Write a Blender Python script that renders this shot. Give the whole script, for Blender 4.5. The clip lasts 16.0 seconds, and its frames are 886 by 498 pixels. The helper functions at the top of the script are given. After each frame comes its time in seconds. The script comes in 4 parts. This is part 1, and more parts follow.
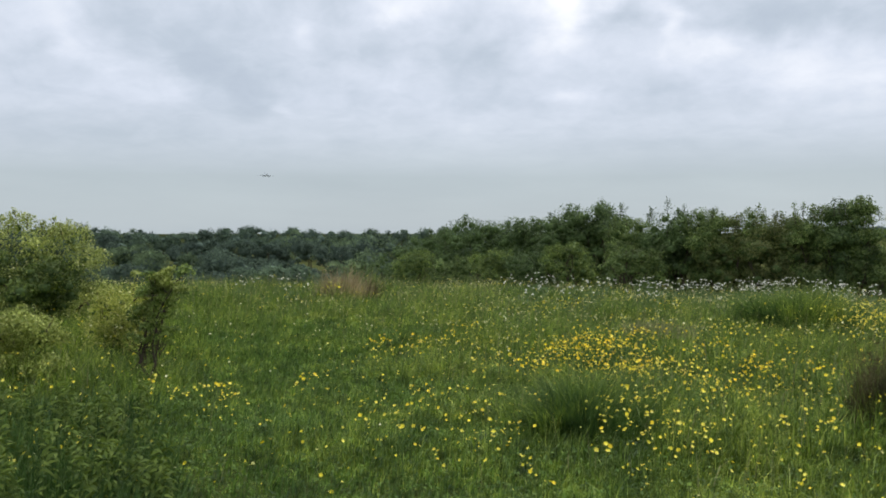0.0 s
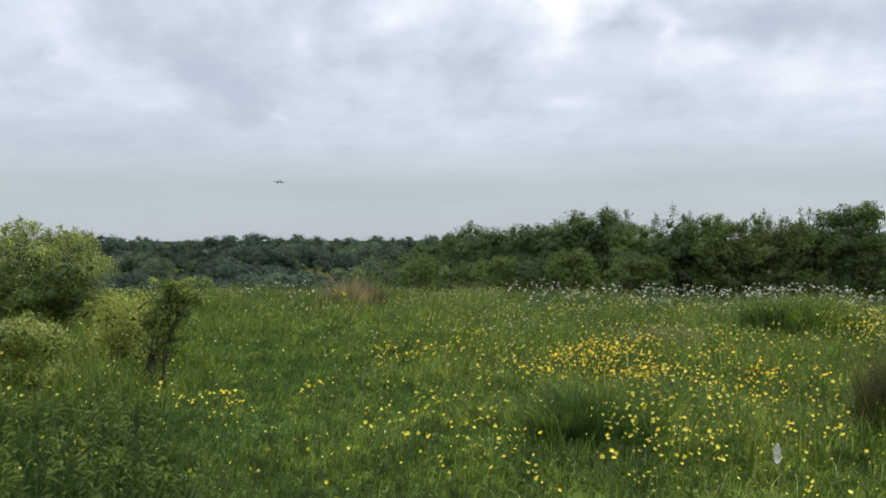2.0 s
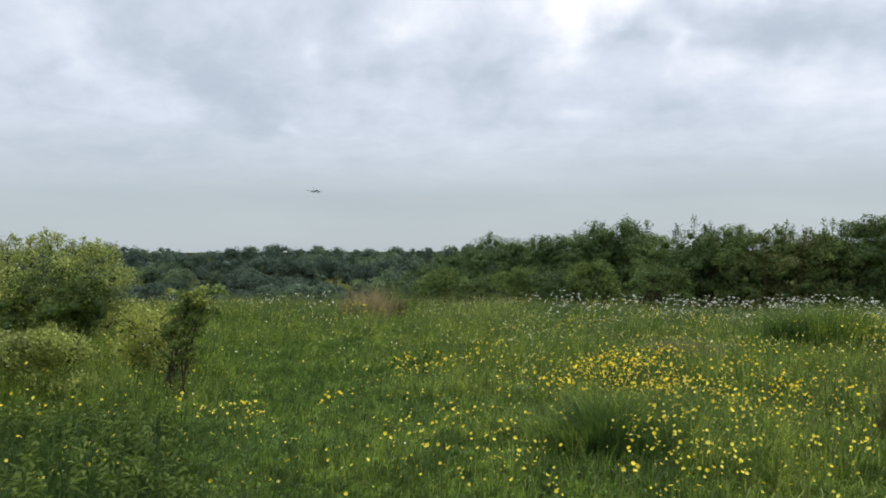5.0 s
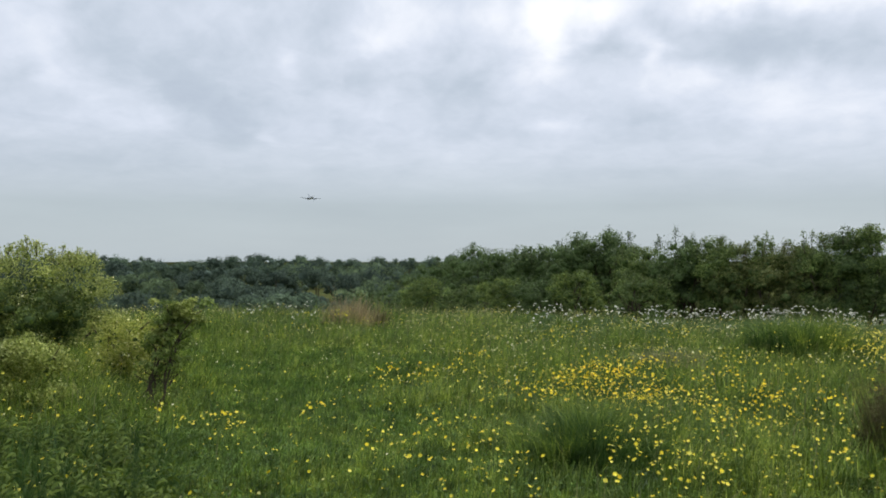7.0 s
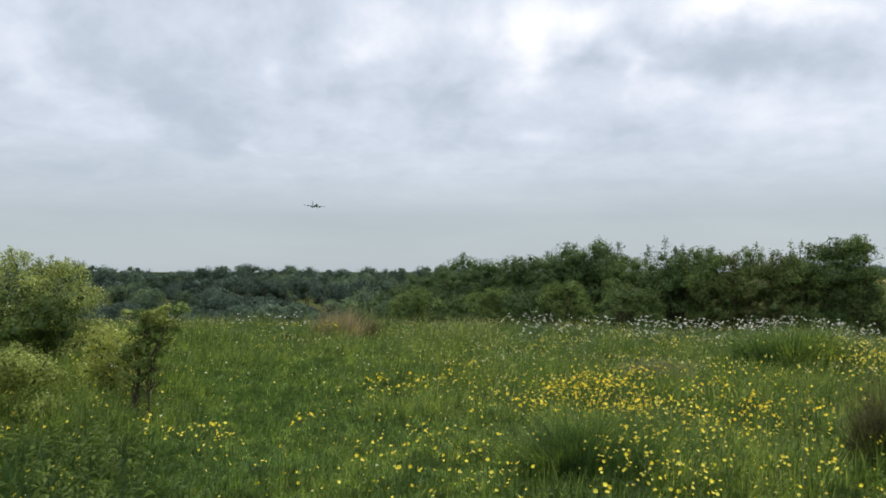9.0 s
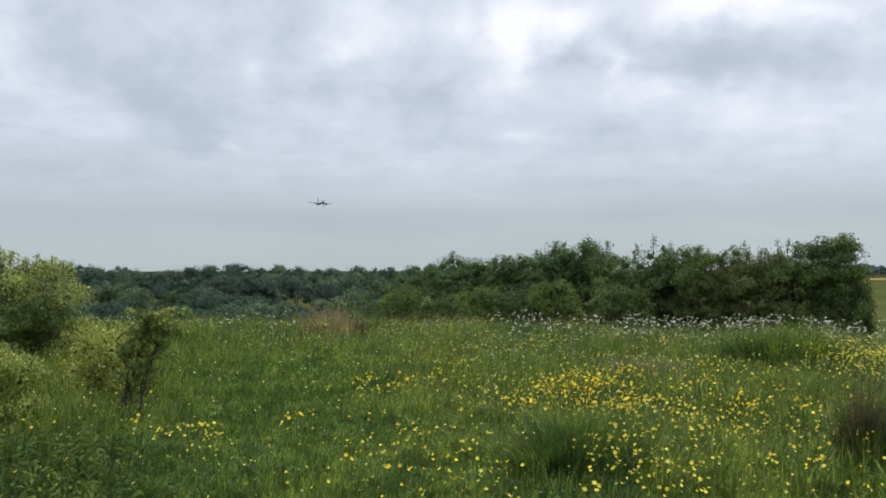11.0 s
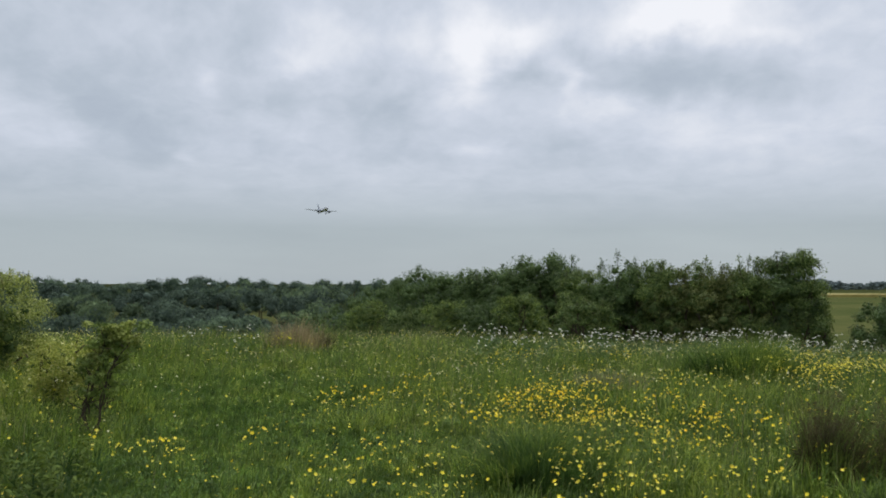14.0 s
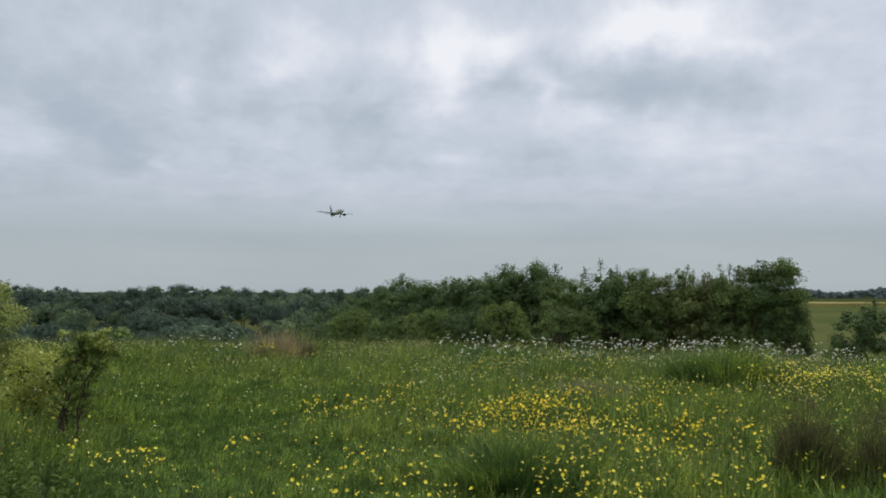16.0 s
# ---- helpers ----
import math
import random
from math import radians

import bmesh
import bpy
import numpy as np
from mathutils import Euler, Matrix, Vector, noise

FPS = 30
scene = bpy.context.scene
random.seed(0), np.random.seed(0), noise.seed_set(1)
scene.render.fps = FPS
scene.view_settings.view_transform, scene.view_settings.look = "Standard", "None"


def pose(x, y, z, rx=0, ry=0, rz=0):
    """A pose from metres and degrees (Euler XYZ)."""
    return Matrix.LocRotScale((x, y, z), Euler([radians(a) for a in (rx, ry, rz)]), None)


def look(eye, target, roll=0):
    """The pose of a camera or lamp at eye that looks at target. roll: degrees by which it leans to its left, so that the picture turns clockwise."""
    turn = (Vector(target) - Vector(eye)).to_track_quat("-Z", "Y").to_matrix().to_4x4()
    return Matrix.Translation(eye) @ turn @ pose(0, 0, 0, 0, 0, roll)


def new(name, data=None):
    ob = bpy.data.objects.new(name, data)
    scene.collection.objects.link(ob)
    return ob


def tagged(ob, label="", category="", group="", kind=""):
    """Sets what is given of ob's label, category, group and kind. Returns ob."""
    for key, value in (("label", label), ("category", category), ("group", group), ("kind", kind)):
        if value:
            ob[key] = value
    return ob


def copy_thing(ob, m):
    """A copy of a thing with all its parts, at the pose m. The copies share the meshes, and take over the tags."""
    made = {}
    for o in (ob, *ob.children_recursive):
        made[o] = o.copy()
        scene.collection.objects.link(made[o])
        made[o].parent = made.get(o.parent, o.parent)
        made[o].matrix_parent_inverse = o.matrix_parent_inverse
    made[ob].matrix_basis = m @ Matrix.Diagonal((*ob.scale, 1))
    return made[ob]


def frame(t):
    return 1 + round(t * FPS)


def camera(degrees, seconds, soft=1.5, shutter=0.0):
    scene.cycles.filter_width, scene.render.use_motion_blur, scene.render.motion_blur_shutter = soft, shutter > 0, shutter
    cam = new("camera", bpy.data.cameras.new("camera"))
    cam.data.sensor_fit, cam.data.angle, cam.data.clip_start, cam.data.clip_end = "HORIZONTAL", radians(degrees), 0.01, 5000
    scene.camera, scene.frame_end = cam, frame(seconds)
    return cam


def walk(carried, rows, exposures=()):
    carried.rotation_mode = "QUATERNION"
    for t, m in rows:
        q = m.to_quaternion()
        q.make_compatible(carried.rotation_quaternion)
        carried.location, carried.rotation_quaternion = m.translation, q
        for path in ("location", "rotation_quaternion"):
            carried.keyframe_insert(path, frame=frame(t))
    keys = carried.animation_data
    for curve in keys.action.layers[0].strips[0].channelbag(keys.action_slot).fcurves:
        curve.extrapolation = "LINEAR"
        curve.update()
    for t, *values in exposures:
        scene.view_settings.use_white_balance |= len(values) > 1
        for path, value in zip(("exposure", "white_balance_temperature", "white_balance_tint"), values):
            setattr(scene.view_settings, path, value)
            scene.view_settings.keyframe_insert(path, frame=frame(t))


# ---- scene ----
# ---- camera ----
cam = camera(58.1, 16.0, soft=1.85)
EYE = 1.6
TURNS = [
    (0, 0.03, -1.12, 0.04), (0.5, -0.11, -0.98, -0.06), (1, -0.17, -0.74, -0.10), (1.5, -0.12, -0.77, 0.02),
    (2, 0.38, -0.64, 0.20), (2.5, 0.69, -0.55, 0.20), (3, 1.09, -0.59, 0.20), (3.5, 1.41, -0.30, 0.30),
    (4, 1.72, -0.25, 0.32), (4.6, 1.85, -0.05, 0.28), (5.6, 1.55, 0.50, 0.16), (6.5, 1.04, 0.87, 0.07),
    (7, 0.56, 0.90, 0.02), (7.5, 0.32, 0.98, -0.04), (8, 0.10, 1.24, -0.02), (8.5, -0.01, 1.55, -0.02),
    (9.3, -0.25, 1.64, 0.01), (10.2, -0.56, 1.57, 0.05), (11, -0.91, 1.56, 0.08), (11.5, -1.23, 1.68, 0.08),
    (12, -1.55, 1.83, 0.08), (12.5, -1.71, 1.94, 0.05), (13, -1.85, 2.08, -0.01), (13.5, -2.36, 2.31, -0.02),
    (14, -3.34, 2.54, -0.14), (14.5, -3.90, 2.85, -0.15), (15, -3.91, 2.81, -0.15), (15.5, -4.17, 3.00, -0.20),
    (16, -4.53, 3.15, -0.18)]
walk(cam, [(t, pose(0, 0, EYE, 90 + p, r, w)) for t, w, p, r in TURNS],
     exposures=[(0, 0.08), (8.5, 0.06), (12, 0.0), (13.2, -0.05), (14, -0.16), (16, -0.2)])

# ---- light ----
SUN_EL, SUN_AZ = 58.0, 25.0


class Nodes:
    """Short hand for building a node tree."""

    def __init__(self, tree):
        self.tree = tree
        tree.nodes.clear()

    def add(self, kind, **values):
        n = self.tree.nodes.new(kind)
        for key, value in values.items():
            if key == "op":
                n.operation = value
            elif key == "blend":
                n.data_type, n.blend_type = "RGBA", value
            else:
                n.inputs[key.replace("_", " ")].default_value = value
        return n

    def link(self, a, b):
        self.tree.links.new(a, b)

    def math(self, op, a, b=0.0, c=0.0):
        n = self.tree.nodes.new("ShaderNodeMath")
        n.operation = op
        for i, v in enumerate((a, b, c)):
            if isinstance(v, (int, float)):
                n.inputs[i].default_value = v
            else:
                self.link(v, n.inputs[i])
        return n.outputs[0]

    def ramp(self, fac, stops):
        n = self.tree.nodes.new("ShaderNodeValToRGB")
        while len(n.color_ramp.elements) < len(stops):
            n.color_ramp.elements.new(0.5)
        for e, (p, c) in zip(n.color_ramp.elements, stops):
            e.position, e.color = p, (*c, 1)
        self.link(fac, n.inputs[0])
        return n.outputs[0]

    def mix(self, fac, a, b, blend="MIX"):
        n = self.tree.nodes.new("ShaderNodeMix")
        n.data_type, n.blend_type = "RGBA", blend
        for v, s in ((fac, n.inputs[0]), (a, n.inputs[6]), (b, n.inputs[7])):
            if isinstance(v, (int, float)):
                s.default_value = v
            elif isinstance(v, tuple):
                s.default_value = (*v, 1)
            else:
                self.link(v, s)
        return n.outputs[2]

    def noise(self, vec, scale, detail=4.0, rough=0.55, distortion=0.0):
        n = self.tree.nodes.new("ShaderNodeTexNoise")
        n.inputs["Scale"].default_value, n.inputs["Detail"].default_value = scale, detail
        n.inputs["Roughness"].default_value, n.inputs["Distortion"].default_value = rough, distortion
        if vec is not None:
            self.link(vec, n.inputs["Vector"])
        return n.outputs["Fac"]


HAZE = (0.478, 0.546, 0.594)
world = bpy.data.worlds.new("overcast_sky")
scene.world = world
world.use_nodes = True
N = Nodes(world.node_tree)
sky = N.add("ShaderNodeTexSky")
sky.sky_type, sky.sun_disc = "NISHITA", False
sky.sun_elevation, sky.sun_rotation = radians(SUN_EL), radians(SUN_AZ)
co = N.add("ShaderNodeTexCoord").outputs["Generated"]
sep = N.add("ShaderNodeSeparateXYZ")
N.link(co, sep.inputs[0])
up = N.ramp(sep.outputs[2], [(0.0, HAZE), (0.07, HAZE), (0.36, (0.68, 0.72, 0.77)), (0.62, (1.3, 1.35, 1.42)), (1.0, (1.75, 1.8, 1.88))])
squash = N.add("ShaderNodeMapping")
squash.inputs["Scale"].default_value = (1.0, 1.0, 4.5)
N.link(co, squash.inputs[0])
cloud = N.ramp(N.noise(squash.outputs[0], 3.2, 5.0), [(0.3, (0.86, 0.87, 0.89)), (0.7, (1.12, 1.11, 1.10))])
high = N.ramp(sep.outputs[2], [(0.0, (0.35, 0.35, 0.35)), (0.35, (1, 1, 1))])
grey = N.mix(high, up, N.mix(1.0, up, cloud, "MULTIPLY"))
scaled = N.mix(1.0, sky.outputs[0], (0.08, 0.08, 0.08), "MULTIPLY")
bg = N.add("ShaderNodeBackground", Strength=1.0)
N.link(N.mix(0.9, scaled, grey), bg.inputs[0])
N.link(bg.outputs[0], N.add("ShaderNodeOutputWorld").inputs[0])

sun = new("sun", bpy.data.lights.new("sun", "SUN"))
sun.data.energy, sun.data.angle, sun.data.color = 1.5, radians(25), (1.0, 0.96, 0.9)
sun_way = Vector((math.sin(radians(SUN_AZ)) * math.cos(radians(SUN_EL)), math.cos(radians(SUN_AZ)) * math.cos(radians(SUN_EL)), math.sin(radians(SUN_EL))))
sun.matrix_world = look(sun_way * 100, (0, 0, 0))


# ---- materials ----
def surface(name):
    m = bpy.data.materials.new(name)
    m.use_nodes = True
    return m, Nodes(m.node_tree)


def finish(N, colour, rough=0.6, metal=0.0, through_light=0.0, bump=None, strength=0.3, specular=0.3):
    p = N.add("ShaderNodeBsdfPrincipled", Roughness=rough, Metallic=metal)
    p.inputs["Specular IOR Level"].default_value = specular
    if isinstance(colour, tuple):
        p.inputs["Base Color"].default_value = (*colour, 1)
    else:
        N.link(colour, p.inputs["Base Color"])
    if bump is not None:
        b = N.add("ShaderNodeBump", Strength=strength, Distance=0.02)
        N.link(bump, b.inputs["Height"])
        N.link(b.outputs[0], p.inputs["Normal"])
    out = N.add("ShaderNodeOutputMaterial")
    last = p.outputs[0]
    if through_light:
        tr = N.add("ShaderNodeBsdfTranslucent")
        if isinstance(colour, tuple):
            tr.inputs[0].default_value = (*colour, 1)
        else:
            N.link(colour, tr.inputs[0])
        mx = N.add("ShaderNodeMixShader", Fac=through_light)
        N.link(last, mx.inputs[1])
        N.link(tr.outputs[0], mx.inputs[2])
        last = mx.outputs[0]
    N.link(last, out.inputs[0])


def foliage(name, dark, mid, light, patch=0.6, patch_dark=0.6, translucent=0.3, rough=0.55, gloss=0.25):
    """Leaves or blades: each one its own shade, in drifts of darker and lighter growth."""
    m, N = surface(name)
    rand = N.add("ShaderNodeNewGeometry").outputs["Random Per Island"]
    c = N.ramp(rand, [(0.0, dark), (0.5, mid), (1.0, light)])
    pos = N.add("ShaderNodeTexCoord").outputs["Object"]
    n = N.noise(pos, patch, 3.0)
    shade = N.ramp(n, [(0.35, (patch_dark, patch_dark, patch_dark)), (0.65, (1.15, 1.12, 1.0))])
    fine = N.ramp(N.noise(pos, patch * 4.5, 2.0), [(0.3, (0.72, 0.74, 0.75)), (0.7, (1.22, 1.2, 1.12))])
    finish(N, N.mix(1.0, N.mix(1.0, c, shade, "MULTIPLY"), fine, "MULTIPLY"), rough, through_light=translucent, specular=gloss)
    return m


def plain(name, a, b, scale=8.0, rough=0.6, metal=0.0, bump=0.2, specular=0.3):
    m, N = surface(name)
    pos = N.add("ShaderNodeTexCoord").outputs["Object"]
    n = N.noise(pos, scale, 5.0)
    finish(N, N.mix(n, a, b), rough, metal, bump=n, strength=bump, specular=specular)
    return m




def turf(name, dark, mid, light, lush, dry):
    """Grass: each blade its own shade, with hand-wide tufts and broad drifts of lush and of dry growth."""
    m, N = surface(name)
    c = N.ramp(N.add("ShaderNodeNewGeometry").outputs["Random Per Island"], [(0.0, dark), (0.55, mid), (1.0, light)])
    pos = N.add("ShaderNodeTexCoord").outputs["Object"]
    c = N.mix(1.0, c, N.ramp(N.noise(pos, 0.7, 3.0), [(0.35, lush), (0.65, dry)]), "MULTIPLY")
    c = N.mix(1.0, c, N.ramp(N.noise(pos, 3.0, 3.0), [(0.35, (0.52, 0.58, 0.62)), (0.65, (1.32, 1.27, 1.15))]), "MULTIPLY")
    c = N.mix(1.0, c, N.ramp(N.noise(pos, 11.0, 2.0), [(0.38, (0.45, 0.50, 0.52)), (0.62, (1.5, 1.45, 1.3))]), "MULTIPLY")
    finish(N, c, 0.55, through_light=0.35, specular=0.25)
    return m


GRASS = turf("meadow_grass", (0.070, 0.121, 0.018), (0.172, 0.256, 0.040), (0.330, 0.395, 0.108), (0.74, 0.84, 0.82), (1.18, 1.10, 0.95))
SHORT = turf("short_grass", (0.062, 0.118, 0.022), (0.108, 0.188, 0.035), (0.18, 0.26, 0.064), (0.80, 0.9, 0.9), (1.1, 1.08, 1.0))
SEED = foliage("seeding_grass", (0.14, 0.16, 0.06), (0.22, 0.23, 0.10), (0.34, 0.33, 0.18), 0.7, 0.8, 0.2)
RUSH = foliage("rush_blades", (0.03, 0.07, 0.018), (0.06, 0.125, 0.03), (0.12, 0.20, 0.06), 2.0, 0.65)
STRAW = foliage("dead_stems", (0.22, 0.17, 0.095), (0.34, 0.27, 0.155), (0.48, 0.40, 0.26), 2.0, 0.7, 0.1, 0.7)
DOCK_SEED = foliage("dry_dock_seeds", (0.060, 0.054, 0.024), (0.115, 0.102, 0.046), (0.20, 0.18, 0.085), 3.0, 0.6, 0.1, 0.8)
DOCK = foliage("brown_stems", (0.027, 0.027, 0.011), (0.055, 0.053, 0.021), (0.105, 0.097, 0.042), 2.0, 0.6, 0.1, 0.7)
HEDGE = foliage("hedge_leaves", (0.075, 0.125, 0.036), (0.150, 0.230, 0.066), (0.29, 0.38, 0.125), 0.9, 0.5, 0.3)
OAK = foliage("oak_leaves", (0.049, 0.090, 0.033), (0.097, 0.163, 0.057), (0.184, 0.267, 0.099), 0.8, 0.5, 0.3)
GREENING = foliage("fresh_hedge_leaves", (0.085, 0.14, 0.032), (0.17, 0.25, 0.058), (0.30, 0.39, 0.11), 0.9, 0.6, 0.35)
OLIVE = foliage("olive_hedge_leaves", (0.080, 0.108, 0.036), (0.155, 0.190, 0.062), (0.27, 0.30, 0.115), 0.9, 0.5, 0.3)
THORN = foliage("hawthorn_leaves", (0.052, 0.090, 0.019), (0.102, 0.160, 0.034), (0.19, 0.255, 0.062), 1.5, 0.65)
GOLD = foliage("young_yellow_leaves", (0.16, 0.215, 0.045), (0.31, 0.38, 0.085), (0.54, 0.59, 0.21), 1.6, 0.65)
# Valley woods: distance haze is mixed into these leaf colours, paler and bluer.
FAR = foliage("hazed_woodland_leaves", (0.089, 0.135, 0.099), (0.125, 0.185, 0.133), (0.166, 0.233, 0.164), 0.10, 0.62, 0.35, 0.8, 0.05)
FAR_DARK = foliage("hazed_dark_woodland_leaves", (0.072, 0.105, 0.089), (0.101, 0.146, 0.120), (0.133, 0.186, 0.150), 0.10, 0.62, 0.35, 0.8, 0.05)
FAR_PALE = foliage("hazed_pale_woodland_leaves", (0.114, 0.169, 0.102), (0.151, 0.215, 0.128), (0.192, 0.265, 0.152), 0.10, 0.62, 0.35, 0.8, 0.05)
# Far tree line: the pale blue is aerial haze put into the leaf colour.
FAR_HAZY = foliage("hazed_far_hedgerow_leaves", (0.169, 0.216, 0.232), (0.209, 0.263, 0.275), (0.243, 0.304, 0.312), 0.05, 0.8, 0.2, 0.8, 0.05)
# Leaf colour darkened to stand for the shade deep inside a bush.
INNER = plain("shade_toned_inner_leaves", (0.045, 0.075, 0.026), (0.088, 0.135, 0.046), 9.0, 0.8, bump=1.0, specular=0.1)
# Woodland cores: shade between leaves and distance haze, both put into the colour.
INNER_FAR = plain("hazed_shade_woodland_core", (0.062, 0.092, 0.072), (0.095, 0.135, 0.105), 0.6, 0.8, bump=0.4, specular=0.1)
NETTLE = foliage("nettle_leaves", (0.060, 0.100, 0.018), (0.115, 0.175, 0.032), (0.20, 0.275, 0.065), 2.0, 0.65, 0.35, 0.6, 0.12)
BARK = plain("bark", (0.035, 0.027, 0.018), (0.085, 0.066, 0.046), 30, 0.85, bump=0.5)
STEM = foliage("green_stems", (0.05, 0.10, 0.03), (0.08, 0.14, 0.04), (0.12, 0.18, 0.06), 2.0, 0.9)
BROOM = foliage("broom_sprays", (0.21, 0.27, 0.045), (0.38, 0.43, 0.085), (0.60, 0.61, 0.19), 3.0, 0.7)
YELLOW = foliage("buttercup_petals", (0.72, 0.57, 0.02), (0.80, 0.70, 0.04), (0.86, 0.80, 0.16), 3.0, 0.9, 0.25, 0.35)
GOLDEN = foliage("deep_yellow_petals", (0.75, 0.52, 0.006), (0.82, 0.65, 0.012), (0.86, 0.76, 0.06), 3.0, 0.9, 0.25, 0.35)
CREAM = foliage("pale_petals", (0.56, 0.54, 0.18), (0.70, 0.69, 0.32), (0.80, 0.79, 0.55), 3.0, 0.9, 0.25, 0.5)
WHITE = foliage("white_umbels", (0.70, 0.72, 0.67), (0.80, 0.81, 0.77), (0.88, 0.89, 0.86), 3.0, 0.9, 0.5, 0.6)


def ground_material():
    m, N = surface("ground_earth_and_turf")
    pos = N.add("ShaderNodeTexCoord").outputs["Object"]
    fine = N.noise(pos, 9.0, 6.0, 0.65)
    broad = N.noise(pos, 0.05, 5.0)
    near = N.ramp(fine, [(0.3, (0.03, 0.036, 0.013)), (0.6, (0.06, 0.077, 0.025)), (0.8, (0.10, 0.112, 0.046))])
    tint = N.ramp(broad, [(0.35, (0.8, 0.88, 0.75)), (0.65, (1.2, 1.12, 1.0))])
    away = N.add("ShaderNodeVectorMath", op="LENGTH")
    N.link(pos, away.inputs[0])
    sward = N.ramp(N.noise(pos, 0.6, 6.0, 0.65), [(0.3, (0.056, 0.070, 0.028)), (0.7, (0.094, 0.102, 0.043))])
    open_turf = N.ramp(N.math("DIVIDE", away.outputs["Value"], 100.0), [(0.26, (0, 0, 0)), (0.34, (1, 1, 1))])
    finish(N, N.mix(1.0, N.mix(open_turf, near, sward), tint, "MULTIPLY"), 0.9, bump=fine, strength=0.6, specular=0.0)
    return m


GROUND = ground_material()


# ---- mesh helpers ----
def mesh_np(name, verts, faces, material, smooth=False):
    """A mesh from arrays: verts (n, 3), faces a list of (k, 3) and (k, 4) index arrays."""
    me = bpy.data.meshes.new(name)
    loops = np.concatenate([f.ravel() for f in faces]).astype(np.int32)
    sizes = np.concatenate([np.full(len(f), f.shape[1]) for f in faces]).astype(np.int32)
    starts = np.concatenate([[0], np.cumsum(sizes)[:-1]]).astype(np.int32)
    me.vertices.add(len(verts))
    me.vertices.foreach_set("co", np.ascontiguousarray(verts, dtype=np.float32).ravel())
    me.loops.add(len(loops))
    me.loops.foreach_set("vertex_index", loops)
    me.polygons.add(len(sizes))
    me.polygons.foreach_set("loop_start", starts)
    me.update(calc_edges=True)
    me.validate()
    if smooth:
        me.polygons.foreach_set("use_smooth", np.ones(len(me.polygons), dtype=bool))
    me.materials.append(material)
    return me


def put(name, me, parent=None, label="", m=None):
    ob = new(name, me)
    if parent is not None:
        ob.parent = parent
    if m is not None:
        ob.matrix_basis = m
    return tagged(ob, label) if label else ob


def part(name, bm, material, parent, label="", smooth=True, m=None):
    me = bpy.data.meshes.new(name)
    bm.to_mesh(me)
    bm.free()
    if smooth:
        me.polygons.foreach_set("use_smooth", np.ones(len(me.polygons), dtype=bool))
    me.materials.append(material)
    return put(name, me, parent, label, m)


def thing(name, place, label, category, group="", kind=""):
    ob = new(name)
    ob.empty_display_size = 0.2
    ob.location = place
    return tagged(ob, label, category, group, kind)


def smooth01(v):
    v = np.clip(v, 0, 1)
    return v * v * (3 - 2 * v)


def leaves(points, normals, size, rnd, fold=0.25, slim=0.55, loose=0.5):
    """Small folded leaves at points, facing their normals roughly."""
    n = len(points)
    nrm = normals + rnd.normal(0, loose, (n, 3))
    nrm /= np.linalg.norm(nrm, axis=1)[:, None] + 1e-9
    a = np.cross(nrm, rnd.normal(0, 1, (n, 3)))
    a /= np.linalg.norm(a, axis=1)[:, None] + 1e-9
    b = np.cross(nrm, a)
    s = (size * rnd.uniform(0.55, 1.3, n))[:, None]
    V = np.empty((n, 4, 3))
    V[:, 0] = points - a * s * 0.5
    V[:, 1] = points + b * s * slim * 0.5 + nrm * s * fold * 0.5
    V[:, 2] = points + a * s * 0.5
    V[:, 3] = points - b * s * slim * 0.5 + nrm * s * fold * 0.5
    F = np.arange(n * 4).reshape(n, 4)
    return V.reshape(-1, 3), F


def crown_points(clumps, count, rnd, shell=0.75):
    """Points and outward normals over many clumps (x, y, z, r), thick near their skins."""
    w = clumps[:, 3] ** 2
    k = rnd.choice(len(clumps), count, p=w / w.sum())
    d = rnd.normal(0, 1, (count, 3))
    d /= np.linalg.norm(d, axis=1)[:, None]
    d[:, 2] = np.where(d[:, 2] < -0.45, -d[:, 2], d[:, 2])
    r = clumps[k, 3] * (shell + (1.08 - shell) * rnd.random(count) ** 0.7)
    return clumps[k, :3] + d * r[:, None] * np.array([1, 1, 0.85]), d


def crown_clumps(width, depth, height, base, count, size, rnd, lift=0.75):
    """Clump centres filling a domed crown with an uneven outline."""
    out = []
    while len(out) < count:
        p = rnd.uniform(-1, 1, 3)
        q = math.sqrt(p[0] ** 2 + p[1] ** 2 + max(p[2], 0) ** 2.0)
        if q > 1 or q < 0.35 and rnd.random() < 0.6:
            continue
        z = base + (height - base) * (0.5 + 0.5 * p[2]) ** lift
        k = 0.72 + 0.28 * math.sqrt(max(0, 1 - max(p[2], 0) ** 2))
        out.append((p[0] * width / 2 * k, p[1] * depth / 2 * k, z - size * 0.4, size * rnd.uniform(0.6, 1.35)))
    return np.array(out)


